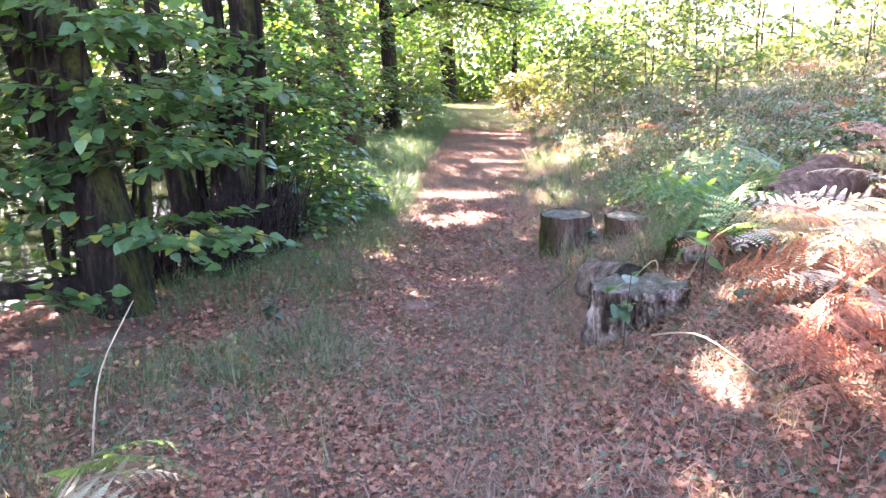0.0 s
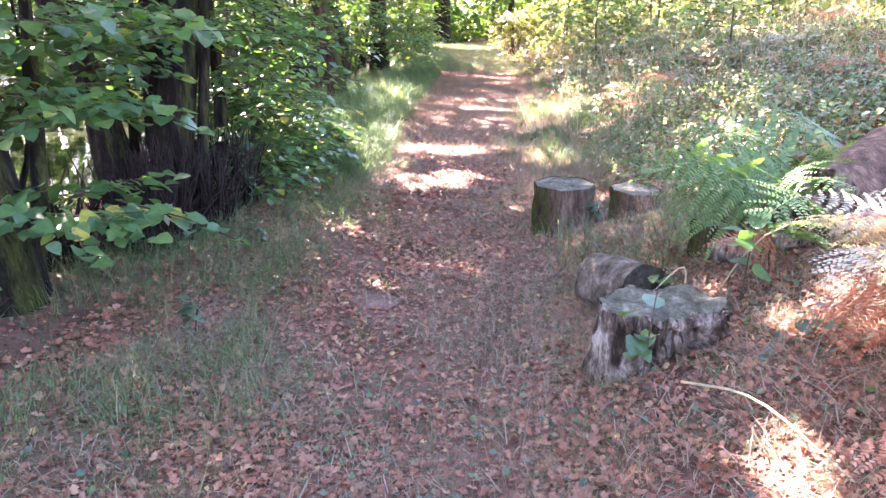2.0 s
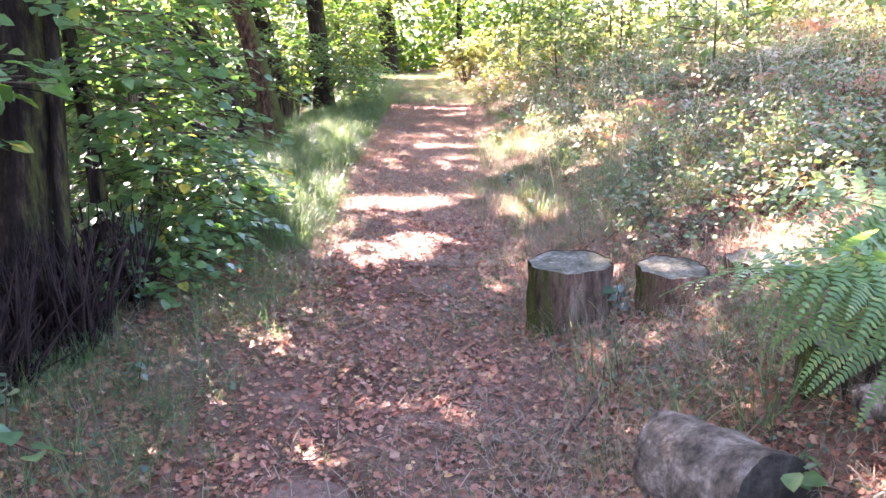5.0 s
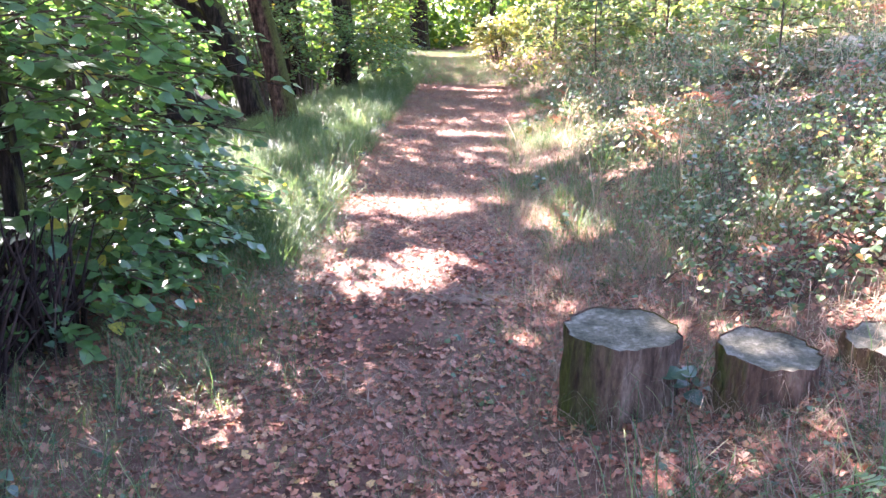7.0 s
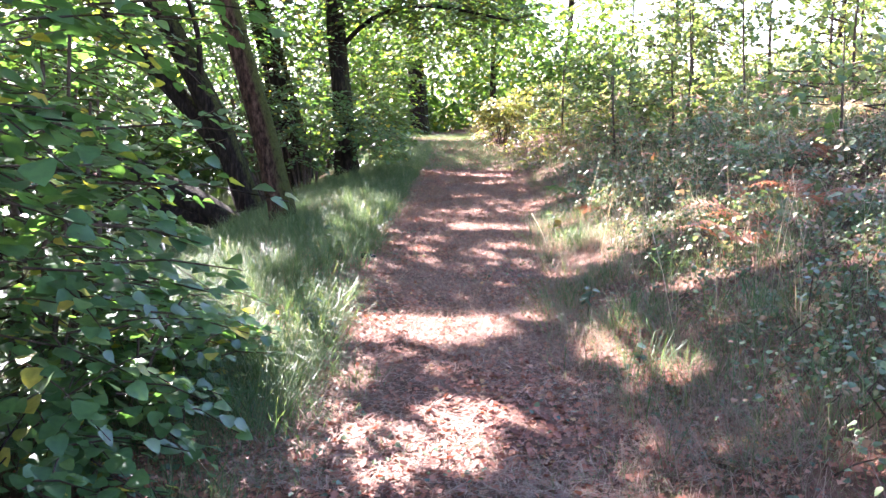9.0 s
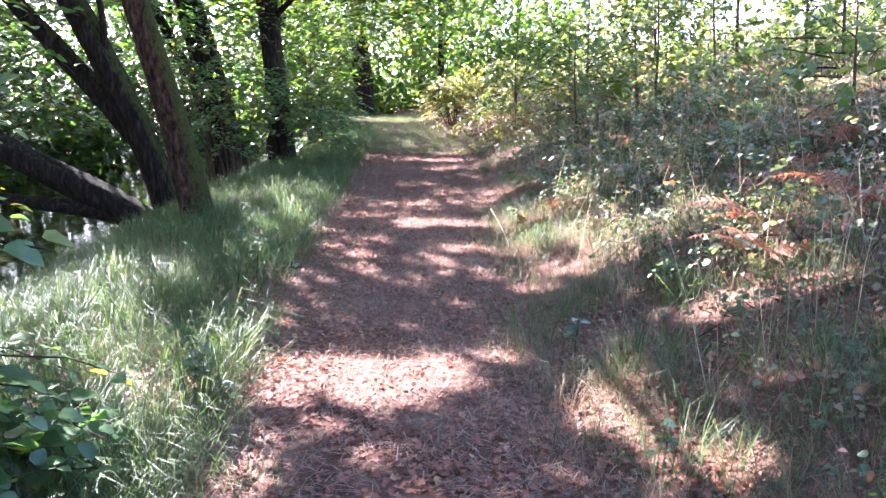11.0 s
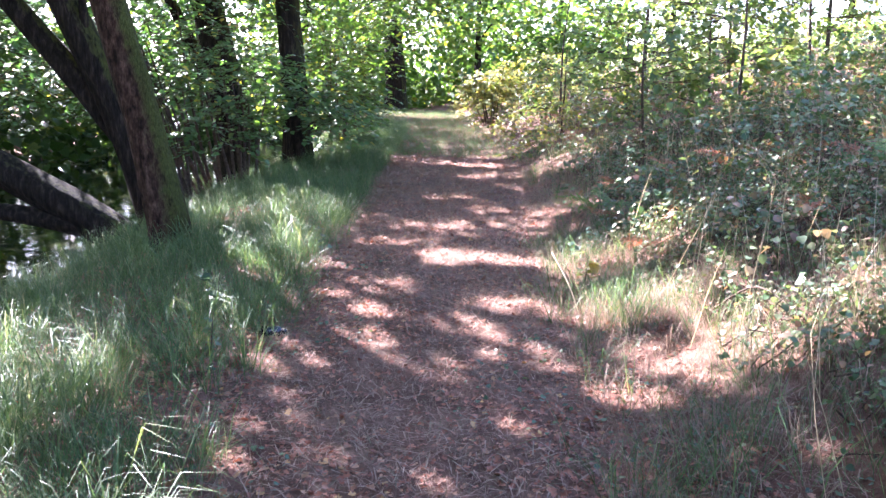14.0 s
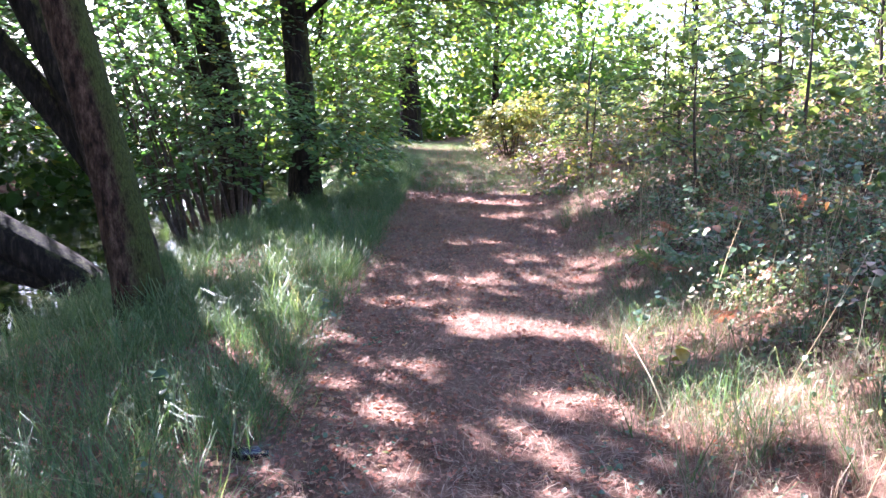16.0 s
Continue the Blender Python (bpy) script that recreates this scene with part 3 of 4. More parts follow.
# ---- leafy shrubs ----
def shrub(label, at, stems, height, masses, leaf, mat, per=11, length=0.55, name="shrub", stem=0.022, droop=0.35, stem_mat=None, lean=(0, 0), sway=0.36):
    base = grounded(*at)
    t = thing(name, label, "shrub" if name == "shrub" else name, base)
    for i in range(stems):
        a = rng.uniform(0, 6.3)
        o = np.array([math.cos(a), math.sin(a), 0]) * rng.uniform(0.02, 0.22)
        tip = o * rng.uniform(1.5, 4.5) + np.array([lean[0] * rng.uniform(.5, 1.2), lean[1], height * rng.uniform(0.7, 1.05)])
        mid = 0.5 * (o + tip) + np.array([rng.normal(0, .08), rng.normal(0, .08), 0])
        joined("stem", [tube(curve_line([o - (0, 0, .1), mid, tip], 9), np.linspace(stem * rng.uniform(.7, 1.4), stem * .35, 9), 6, 0.06, a)], stem_mat or M_TWIG, t)
    ps, lines = [], []
    for c, r, n in masses:
        c = np.asarray(c, float)
        p = in_ball(n, c, r, 0.1)
        head = np.arctan2(-(p[:, 0] - c[0]), p[:, 1] - c[1]) + rng.normal(0, 0.9, n)
        *leafs, line = sprays(p, head, length * rng.uniform(.6, 1.25, n), per, leaf, droop, sway=sway)
        ps.append(leafs)
        lines.append(line)
    pos, yaw, pitch, roll, size = [np.concatenate([q[i] for q in ps]) for i in range(5)]
    keep = pos[:, 2] > land(pos[:, 0], pos[:, 1]) + 0.06
    scatter("foliage", LEAF, (pos - base)[keep], yaw[keep], pitch[keep], roll[keep], size[keep], mat, t)
    twig_mesh("branchwork", np.concatenate(lines) - base, 0.003 if length < 0.65 else 0.005, M_TWIG, t)
    return t


shrub("broad-leaved green shrub with layered sprays over the bank", (-2.5, 4.95), 6, 2.2,
      [((-2.2, 4.9, 1.85), (1.0, .6, .14), 75), ((-2.1, 5.1, 1.42), (.85, .6, .1), 60), ((-1.95, 5.1, 1.08), (.55, .5, .1), 36), ((-1.72, 4.9, .6), (.42, .3, .09), 26),
       ((-2.8, 4.7, .9), (.45, .5, .3), 30), ((-2.6, 4.3, .35), (.4, .4, .2), 20), ((-2.6, 5.0, 2.4), (1.0, .8, .2), 60)], 0.1, M_HAZEL, per=12, droop=.14, sway=.14, stem_mat=M_SHADED_BARK)
shrub("dense dark green shrub beside the leafy path", (-2.35, 7.3), 14, 2.0,
      # The last two masses hang above the view, added to block sky light.
      [((-2.0, 7.3, 1.6), (.75, .9, .35), 80), ((-1.85, 8.0, 1.25), (.5, .8, .4), 60), ((-2.6, 6.4, 1.3), (.6, .6, .35), 40), ((-1.85, 8.6, 2.3), (.8, 1.0, .6), 80), ((-1.85, 8.3, .6), (.4, .6, .35), 45), ((-1.4, 7.7, 2.9), (1.0, 1.1, .35), 110), ((-.5, 8.3, 3.4), (.9, .9, .3), 60)], 0.088, M_HAZEL, stem=0.03, droop=.2, sway=.2, stem_mat=M_SHADED_BARK)
shrub("green shrub hanging low over the grass verge", (-2.5, 9.2), 8, 2.2,
      [((-2.55, 9.3, 1.1), (.65, .8, .6), 100), ((-2.45, 9.5, .45), (.55, .6, .3), 60), ((-2.9, 9.8, 2.1), (.8, 1.0, .6), 100)], 0.09, M_HAZEL)
shrub("low dark green leaves spreading from the foot of the bank", (-1.95, 8.9), 9, .7,
      [((-1.8, 7.9, .22), (.38, .5, .2), 40), ((-1.75, 8.7, .28), (.38, .6, .24), 60), ((-1.95, 9.4, .4), (.45, .5, .3), 55), ((-2.3, 8.6, .5), (.4, .7, .35), 50)], 0.075, M_HAZEL, length=.4, stem=.012)
shrub("young leafy shrub with light green and yellow leaves over the bank", (-3.2, 11.0), 6, 2.6,
      [((-3.6, 11.3, 2.3), (.9, 1.1, .5), 70), ((-4.0, 11.6, 1.0), (.7, .8, .5), 40)], 0.09, M_CROWN)
shrub("low shrub with dark branches under the trees", (-4.6, 22.3), 9, 2.0,
      [((-4.5, 21.9, 1.6), (1.2, .9, .5), 100), ((-4.9, 21.3, .9), (1.0, .8, .45), 60), ((-3.6, 23.2, 1.3), (.7, .9, .6), 90), ((-3.5, 24.8, .9), (.6, 1.0, .5), 60)], 0.1, M_HAZEL, stem=0.03)
shrub("dark-stemmed shrub leaning out over the pond", (-5.2, 21.5), 8, 2.6,
      [((-6.0, 22.0, 1.9), (1.3, 1.0, .6), 90), ((-7.2, 21.5, 2.4), (1.3, 1.2, .7), 80), ((-5.6, 23.6, 3.0), (1.4, 1.4, .7), 90), ((-8.2, 22.5, 1.4), (1.2, 1.2, .6), 60), ((-6.6, 24.5, 3.6), (1.6, 1.2, .8), 80)], 0.1, M_HAZEL, stem=0.03, lean=(-.9, 0), length=.7)
shrub("dark leafy branches hanging low over the pond", (-5.4, 23.0), 6, 3.6,
      [((-6.5, 20.8, 3.6), (1.6, 1.4, .9), 120), ((-8.6, 19.8, 3.0), (1.5, 1.4, .9), 110), ((-4.8, 25.5, 4.4), (1.5, 1.2, .8), 90), ((-7.5, 25.0, 4.6), (2.0, 1.5, 1.0), 120),
       ((-9.8, 23.0, 2.0), (1.4, 1.5, 1.0), 110), ((-6.3, 26.5, 2.2), (1.3, 1.3, .9), 100), ((-8.2, 17.2, 4.2), (1.5, 1.2, .8), 90)], 0.11, M_HAZEL, stem=0.035, lean=(-1.0, 0), length=.8)
shrub("dark-stemmed shrub leaning out over the pond", (-4.6, 13.4), 5, 2.6,
      [((-6.2, 14.0, 2.6), (1.2, 1.2, .5), 60), ((-7.4, 13.6, 1.6), (1.1, 1.1, .6), 50)], 0.09, M_CROWN, lean=(-1.2, 0), length=.7)
shrub("leafy shrub closing in on the path under the trees", (-4.0, 27.5), 8, 2.4,
      [((-3.8, 27.4, 1.4), (.7, 1.4, .8), 110), ((-4.1, 30.0, 1.7), (.8, 1.5, 1.0), 110), ((-5.0, 29.0, 2.8), (1.3, 1.8, 1.0), 120)], 0.12, M_CROWN, length=0.7)
shrub("hanging green branches beyond the bend of the path", (-5.3, 34.0), 7, 3.2,
      [((-5.4, 34.0, 2.6), (1.1, 1.8, 1.4), 130), ((-7.6, 38.0, 2.6), (1.2, 2.2, 1.6), 120), ((-3.6, 34.0, 5.6), (2.0, 2.5, .8), 110),
       ((-3.0, 23.4, 4.0), (1.2, 1.0, .6), 80), ((-1.6, 23.2, 3.9), (1.1, .9, .55), 70), ((-.5, 23.2, 3.7), (.8, .8, .5), 50), ((-2.4, 30.0, 4.2), (1.6, 1.6, .7), 80), ((-2.4, 27.0, 3.7), (1.2, 1.2, .7), 100), ((-1.0, 28.5, 4.4), (1.2, 1.2, .6), 80), ((-3.4, 31.0, 3.3), (1.0, 1.5, .9), 90), ((-4.6, 43.5, 5.2), (2.2, 1.5, 1.6), 170), ((-1.8, 41.0, 5.6), (2.0, 1.6, 1.2), 130), ((-5.4, 39.0, 4.6), (1.6, 1.5, 1.4), 130), ((-1.2, 26.0, 5.0), (1.8, 1.5, .6), 100)], 0.12, M_CROWN, length=0.8)
shrub("sunlit yellowing bush where the path bends", (-0.7, 35.0), 8, 1.3,
      [((-.6, 34.5, 1.5), (.9, 1.0, .5), 100), ((-1.0, 36.0, 1.6), (.7, .8, .5), 60), ((.7, 35.0, 2.0), (1.1, 1.2, .6), 90)], 0.13, M_YELLOW, length=0.6)


# ---- saplings on the bank ----
def sapling(x, y, h, width, n, leaf, mat, label="slender sapling with light green leaves among the undergrowth"):
    b = grounded(x, y)
    t = thing("sapling", label, "sapling", b, "saplings on the bank")
    lean = rng.normal(0, 0.12, 2)
    tip = np.array([lean[0], lean[1], h])
    joined("trunk", [tube(curve_line([(0, 0, -.1), tip * .5 + (rng.normal(0, .05), 0, 0), tip], 12), np.linspace(0.012 + h * 0.007, 0.006, 12), 7, 0.08, x)], M_TWIG, t)
    c = b + (0, 0, h * 0.62)
    n = int(n * 1.25)
    p = in_ball(n, c, (width * 1.15, width * 1.15, h * 0.45))
    head = np.arctan2(-(p[:, 0] - b[0]), p[:, 1] - b[1]) + rng.normal(0, .5, n)
    pos, yaw, pitch, roll, size, line = sprays(p, head, 0.45 * rng.uniform(.6, 1.2, n), 9, leaf, 0.3, sway=.7)
    pitch = pitch + rng.normal(-.3, .5, len(pitch))
    scatter("foliage", LEAF, pos - b, yaw, pitch, roll, size, mat, t)
    stem = b + np.array([lean[0], lean[1], 1.0]) * ((p[:, 2:] - b[2]) * .8) * np.array([1 / h, 1 / h, 1])
    line[:, 0] = 0.5 * (stem + p)
    twig_mesh("branchwork", line - b, 0.005, M_TWIG, t)


for x, y, h, w, n in ((3.06, 20.9, 2.6, .7, 46), (4.3, 21.6, 3.0, .8, 60), (1.75, 20.5, 2.0, .6, 40), (4.9, 18.0, 2.6, .8, 50), (5.8, 21.5, 3.2, .9, 60), (3.2, 23.0, 2.4, .8, 50),
                      (2.2, 25.5, 2.6, .9, 60), (6.6, 16.5, 2.2, .8, 40), (7.8, 20.0, 3.0, 1.0, 55), (4.6, 26.5, 3.0, 1.1, 70), (1.0, 27.0, 1.8, .7, 40), (3.4, 14.4, 1.3, .5, 26), (8.5, 25.0, 3.4, 1.2, 60), (5.2, 13.0, 1.4, .6, 28),
                      (3.9, 24.6, 4.4, 1.1, 80), (5.4, 24.0, 4.2, 1.2, 80), (6.9, 23.0, 4.0, 1.1, 70), (2.9, 28.0, 4.6, 1.3, 80), (1.2, 30.5, 3.6, 1.1, 60)):
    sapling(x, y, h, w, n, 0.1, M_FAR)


# ---- far woods ----
def far_tree(x, y, h, r, n, leaf, mat, label="distant broad-leaved tree"):
    b = grounded(x, y)
    t = thing("tree", label, "tree", b, "far trees")
    tip = np.array([rng.normal(0, .5), rng.normal(0, .3), h * 0.8])
    joined("trunk", [tube(curve_line([(0, 0, -.4), tip * .5, tip], 10), np.linspace(.13 + h * .012, .05, 10), 9, 0.06, x)], M_SHADED_BARK, t)
    lobes = in_ball(9, (0, 0, h * .55), (r * .7, r * .7, h * .38))
    for c in lobes[:5]:
        a = tip * rng.uniform(.35, .8)
        joined("limb", [tube(curve_line([a, .5 * (a + c) + (0, 0, .3), c], 6), np.linspace(.07, .02, 6), 5)], M_SHADED_BARK, t)
    p = np.concatenate([in_ball(n // 9, c, (r * .55, r * .55, h * .17)) for c in lobes])
    p = p[p[:, 2] > 0.2]
    k = len(p)
    scatter("crown", LEAF, p, rng.uniform(0, 6.3, k), rng.normal(-.2, .5, k), rng.normal(0, .5, k), rng.uniform(.6, 1.2, k) * leaf, mat, t)


for x, y, h, r, n, leaf in ((-9, 52, 11, 4, 1900, .34), (-3, 57, 12, 4.2, 1900, .36), (3.0, 60, 13, 4.5, 1700, .38), (-15, 47, 12, 4.5, 1900, .36), (-20, 38, 12, 5, 1900, .38), (-17, 29, 10, 4, 1900, .34),
                           (-18, 20, 10, 4, 1900, .34), (-17, 12, 9, 4, 1900, .34), (-17, 4, 9, 4, 1500, .34), (-8.5, 43, 9, 3.2, 1700, .3), (-1.5, 45, 7, 2.6, 1500, .26), (10, 62, 10, 4, 1200, .38), (19, 58, 9, 4, 1100, .38), (28, 50, 9, 4.5, 1100, .4), (-7.5, 36, 8, 2.8, 1600, .26)):
    # Trees across the water get the leaf colour with shade painted in.
    far_tree(x, y, h, r, n, leaf, M_SHADED_LEAF if x < -14 else M_CROWN if x < 6 else M_FAR)


def far_thicket():
    n = 30000
    y = rng.uniform(-6, 62, n)
    x = -11.2 - rng.gamma(2.0, 1.4, n) - np.where(y > 40, (y - 40) * -.25, 0)
    z = np.abs(rng.normal(0, 3.6, n)) * (0.75 + 0.3 * wave(x, y, .5, 2)) - 0.6
    a = np.stack([x, y, z], 1)
    m = 16000
    x2 = rng.uniform(-16, 6, m)
    y2 = 50 + rng.gamma(2, 3.0, m) - np.abs(x2 + 5) * .15
    b = np.stack([x2, y2, land(x2, y2) + np.abs(rng.normal(0, 3.2, m)) * (0.75 + .7 * wave(x2, y2, .55, 3))], 1)
    # The far-bank leaves carry their shade in the colour.
    for p, mat, label in ((a, M_SHADED_LEAF, "green thicket on the far side of the water, shade put into its leaf colour"), (b, M_CROWN, "sunlit green thicket beyond the bend of the path")):
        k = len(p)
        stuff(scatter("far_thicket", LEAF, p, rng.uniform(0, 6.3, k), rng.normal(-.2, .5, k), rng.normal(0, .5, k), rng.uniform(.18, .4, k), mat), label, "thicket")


far_thicket()


# ---- ferns ----
def frond(length, pairs, arch, seed=0):
    """A bracken frond: bare stalk, broad triangular blade, each branch set with many small leaflets."""
    r = np.random.default_rng(seed)
    s = np.linspace(0, 1, 16)
    ang = np.radians(np.interp(s, (0, .3, .5, 1), (78, 62, 28, -22 * arch)))
    out = length * np.r_[0, np.cumsum(np.cos(ang[1:]))] / 15
    up = length * np.r_[0, np.cumsum(np.sin(ang[1:]))] / 15
    pieces = [tube(np.stack([np.zeros(16), out, up], 1), np.linspace(.0055, .0012, 16), 4)]
    vs, fs = [], []

    def at(t):
        return np.array([0, np.interp(t, s, out), np.interp(t, s, up)])

    for i in range(pairs):
        t = .36 + .63 * (i / (pairs - 1)) ** .85
        c, d = at(t), at(min(t + .04, 1.0)) - at(t - .04)
        d /= np.linalg.norm(d)
        reach = length * (.31 * (1 - (t - .36) / .64) ** .9 + .012) * r.uniform(.88, 1.08)
        for side in (-1, 1):
            way = np.array([side * .86, 0, r.normal(-.02, .1)]) + d * .42
            way /= np.linalg.norm(way)
            over = np.cross((0, -d[2], d[1]), way)
            over /= np.linalg.norm(over)
            n = max(4, int(reach / .0165))
            sag = r.uniform(.1, .32)
            for j in range(n):
                u = (j + .5) / n
                m = c + way * reach * u + np.array([0, 0, -sag * reach * u * u])
                tip = (.085 * reach + .005) * (1 - u) ** .75 * 1.35 + .003
                half = reach / n * .37
                for q in (-1, 1):
                    e = over * q * tip + way * tip * .35 + np.array([0, 0, r.normal(-.08, .1) * tip])
                    k = len(vs)
                    vs += [m - way * half, m + e * .55 - way * half * .8, m + e, m + e * .6 + way * half, m + way * half]
                    fs.append((k, k + 1, k + 2, k + 3, k + 4))
    pieces.append((np.array(vs), fs))
    return pieces


FRONDS = [frond(1.0, 12, .8, 1), frond(1.0, 11, 1.2, 2), frond(1.0, 13, .5, 3)]
MESHES = {}


def frond_mesh(kind, mat):
    key = (kind, mat.name)
    if key not in MESHES:
        ob = joined("frond", FRONDS[kind], mat, None, False)
        MESHES[key] = ob.data
        bpy.data.objects.remove(ob)
    return MESHES[key]


def fern(x, y, size, count, mats, label, heading=None, spread=3.1, dz=0.0, tilt=14):
    b = grounded(x, y, dz)
    t = thing("fern", label, "fern", b, "ferns beside the path")
    for i in range(count):
        ob = new("frond", frond_mesh(int(rng.integers(3)), mats[i % len(mats)]))
        h = (rng.uniform(0, 6.3) if heading is None else heading + rng.uniform(-spread, spread) / 2)
        ob.parent = t
        ob.matrix_local = Matrix.LocRotScale((rng.normal(0, .04), rng.normal(0, .04), 0), Euler((radians((tilt - 25) * .4 + rng.normal(0, 9)), radians(rng.normal(0, 24)), h)), Vector([size * rng.uniform(.75, 1.15)] * 3))


GREEN = "green bracken fern arching over old stumps"
RUST = "rust-brown dying bracken fern on the bank"
fern(1.85, 5.25, 1.0, 9, [M_FERN], GREEN, 1.9, 3.4, 0.0, 22)
fern(2.15, 5.5, 1.0, 7, [M_FERN, M_FERN, M_YELLOW], GREEN, 1.0, 4.5, 0.0, 22)
fern(1.8, 5.05, 0.6, 4, [M_FERN, M_RUST], "small green and brown bracken fern beside a stump", 2.2, 3, 0.0, 25)
PALEL = "pale sunlit bracken fern at the edge of the path"
fern(2.05, 4.0, 0.8, 6, [M_PALE, M_PALE, M_RUST], PALEL, 1.2, 3.4, 0, 30)
fern(2.7, 4.4, 0.7, 5, [M_PALE, M_RUST], PALEL, 1.4, 3.6, 0, 34)
fern(2.0, 3.2, 0.75, 5, [M_RUST, M_PALE], RUST, 1.6, 3.4, 0, 20)
fern(2.4, 3.6, 0.8, 5, [M_RUST], RUST, None, 3, 0, 25)
fern(1.75, 2.7, 0.55, 4, [M_RUST], RUST, 1.5, 3, 0, 10)
fern(2.1, 3.6, 0.8, 6, [M_PALE, M_RUST], PALEL, 1.3, 3.0, 0, 30)
fern(2.25, 4.0, 0.8, 7, [M_PALE], PALEL, 1.3, 3.2, 0, 30)
fern(1.85, 3.0, 0.6, 6, [M_RUST], RUST, 1.5, 3.6, 0, 16)
fern(2.15, 2.75, 0.7, 6, [M_RUST, M_PALE], RUST, 1.2, 3.6, 0, 20)
fern(2.9, 5.3, 0.9, 5, [M_RUST, M_PALE], RUST, None, 3, 0, 30)
fern(-0.98, 2.35, 0.72, 6, [M_FERN, M_PALE], "small pale green fern in full sun on the verge", -1.6, 2.4, 0.0, 15)
for x, y, s, c, m in ((1.6, 11.4, .6, 5, M_RUST), (1.8, 12.1, .7, 5, M_RUST), (2.25, 11.9, .7, 5, M_RUST), (2.4, 13.3, .7, 5, M_RUST), (2.1, 12.8, .65, 4, M_RUST), (2.9, 13.6, .7, 5, M_RUST), (3.4, 14.4, .7, 5, M_RUST), (3.4, 12.0, .8, 4, M_RUST), (4.1, 13.4, .9, 5, M_PALE),
                      (0.75, 16.9, .75, 6, M_FERN), (1.0, 15.2, .5, 4, M_RUST), (1.5, 16.4, .55, 4, M_RUST), (2.1, 17.6, .6, 4, M_RUST), (1.2, 17.3, .5, 3, M_PALE), (2.0, 14.6, .55, 4, M_RUST), (2.8, 16.0, .6, 4, M_RUST), (0.85, 16.8, .5, 3, M_RUST), (1.3, 16.0, .5, 4, M_RUST), (1.1, 18.4, .55, 4, M_RUST), (3.2, 16.6, .8, 4, M_FERN), (2.6, 15.2, .7, 4, M_FERN), (4.4, 16.8, .9, 4, M_PALE), (3.6, 9.6, .8, 4, M_RUST),
                      (2.7, 9.0, .7, 4, M_FERN), (1.6, 18.0, .7, 4, M_RUST), (0.9, 24.5, .8, 4, M_RUST), (0.9, 29.5, .9, 5, M_RUST), (2.0, 28.5, .9, 5, M_PALE), (5.2, 15.0, .9, 5, M_RUST), (6.0, 17.5, 1., 5, M_RUST), (5.0, 11.0, .9, 4, M_PALE), (4.3, 7.6, .9, 4, M_FERN)):
    fern(x, y, s * .8, c, [m], RUST if m is M_RUST else "pale bracken fern among brambles" if m is M_PALE else "green bracken fern on the bank")


# ---- stumps and logs ----
def stump(label, x, y, r, top, mat, hollow=0.0, seed=1.0, tilt=(0, 0), jag=0.012, flare=0.25, squash=1.0):
    """A sawn stump: bark wall with flutes and roots, worn cut face, torn side where it is rotten."""
    b = grounded(x, y)
    h = top - b[2]
    t = thing("tree_stump", label, "stump", b, "old tree stumps")
    k, rows = (96, 30) if hollow > .5 else (40, 12)
    th = np.arange(k) * 2 * np.pi / k
    prof = 1 + .07 * np.sin(2 * th + seed) + .014 * np.sin(5 * th + 2 * seed) + .008 * np.sin(11 * th + 3 * seed)
    rot = np.clip(np.cos(th - (-1.2)) - .25, 0, 1) * hollow
    v = []
    for i in range(rows):
        s = i / (rows - 1)
        rr = r * prof * (1 + flare * (1 - s) ** 3 * (1 + .6 * np.sin(4 * th + seed)))
        rr = rr * (1 - rot * (.75 * np.sin(math.pi * min(1, s * 1.05)) + .18 * np.sin(9 * th + 14 * s) * (s > .1)))
        rr = rr + .006 * np.sin(13 * th + 4 * s + seed) + .006 * np.sin(23 * th + 9 * s)
        if hollow > .5:
            rr = rr + np.array([noise.noise(Vector((math.cos(a) * 4, math.sin(a) * 4, s * 4.5))) * .09 + noise.noise(Vector((math.cos(a) * 11, math.sin(a) * 11, s * 7))) * .055 for a in th]) * (.25 + 1.3 * rot) * r / .2
        z = -0.12 + (h + .12) * s + (s == 1) * (jag * np.sin(6 * th + seed) - rot * h * .28)
        z = z + s * (tilt[0] * np.cos(th) + tilt[1] * np.sin(th)) * r
        v.append(np.stack([rr * np.cos(th), rr * squash * np.sin(th), z + 0 * th], 1))
    v = np.concatenate(v)
    f = [(i * k + j, i * k + (j + 1) % k, (i + 1) * k + (j + 1) % k, (i + 1) * k + j) for i in range(rows - 1) for j in range(k)]
    joined("bark", [(v, f)], mat, t)
    rim = v[-k:]
    mid = rim.mean(0)
    rings = [rim * (1 - q) + mid * q + np.c_[np.zeros((k, 2)), np.full(k, -.008 + .006 * math.sin(q * 30))] for q in (0.02, .2, .4, .6, .8)]
    cv = np.concatenate(rings + [mid[None]])
    cf = [(i * k + j, i * k + (j + 1) % k, (i + 1) * k + (j + 1) % k, (i + 1) * k + j) for i in range(4) for j in range(k)] + [(4 * k + j, 4 * k + (j + 1) % k, 5 * k) for j in range(k)]
    joined("cut_face", [(cv, cf)], M_CUT, t)
    return t


stump("weathered pale stump with a rotten hollow side", 1.18, 4.38, 0.24, 0.47, M_OLDWOOD, 0.9, 1.0, (0.05, .04), .015, .12, .68)
stump("sawn stump with green moss on its bark", 0.84, 7.18, 0.205, 0.39, M_MOSSBARK, 0.0, 2.0, (0.02, .08), .004, .08)
stump("sawn brown stump beside a mossy one", 1.33, 6.95, 0.165, 0.42, M_STUMPBARK, 0.0, 3.0, (0.0, .1), .005, .08)
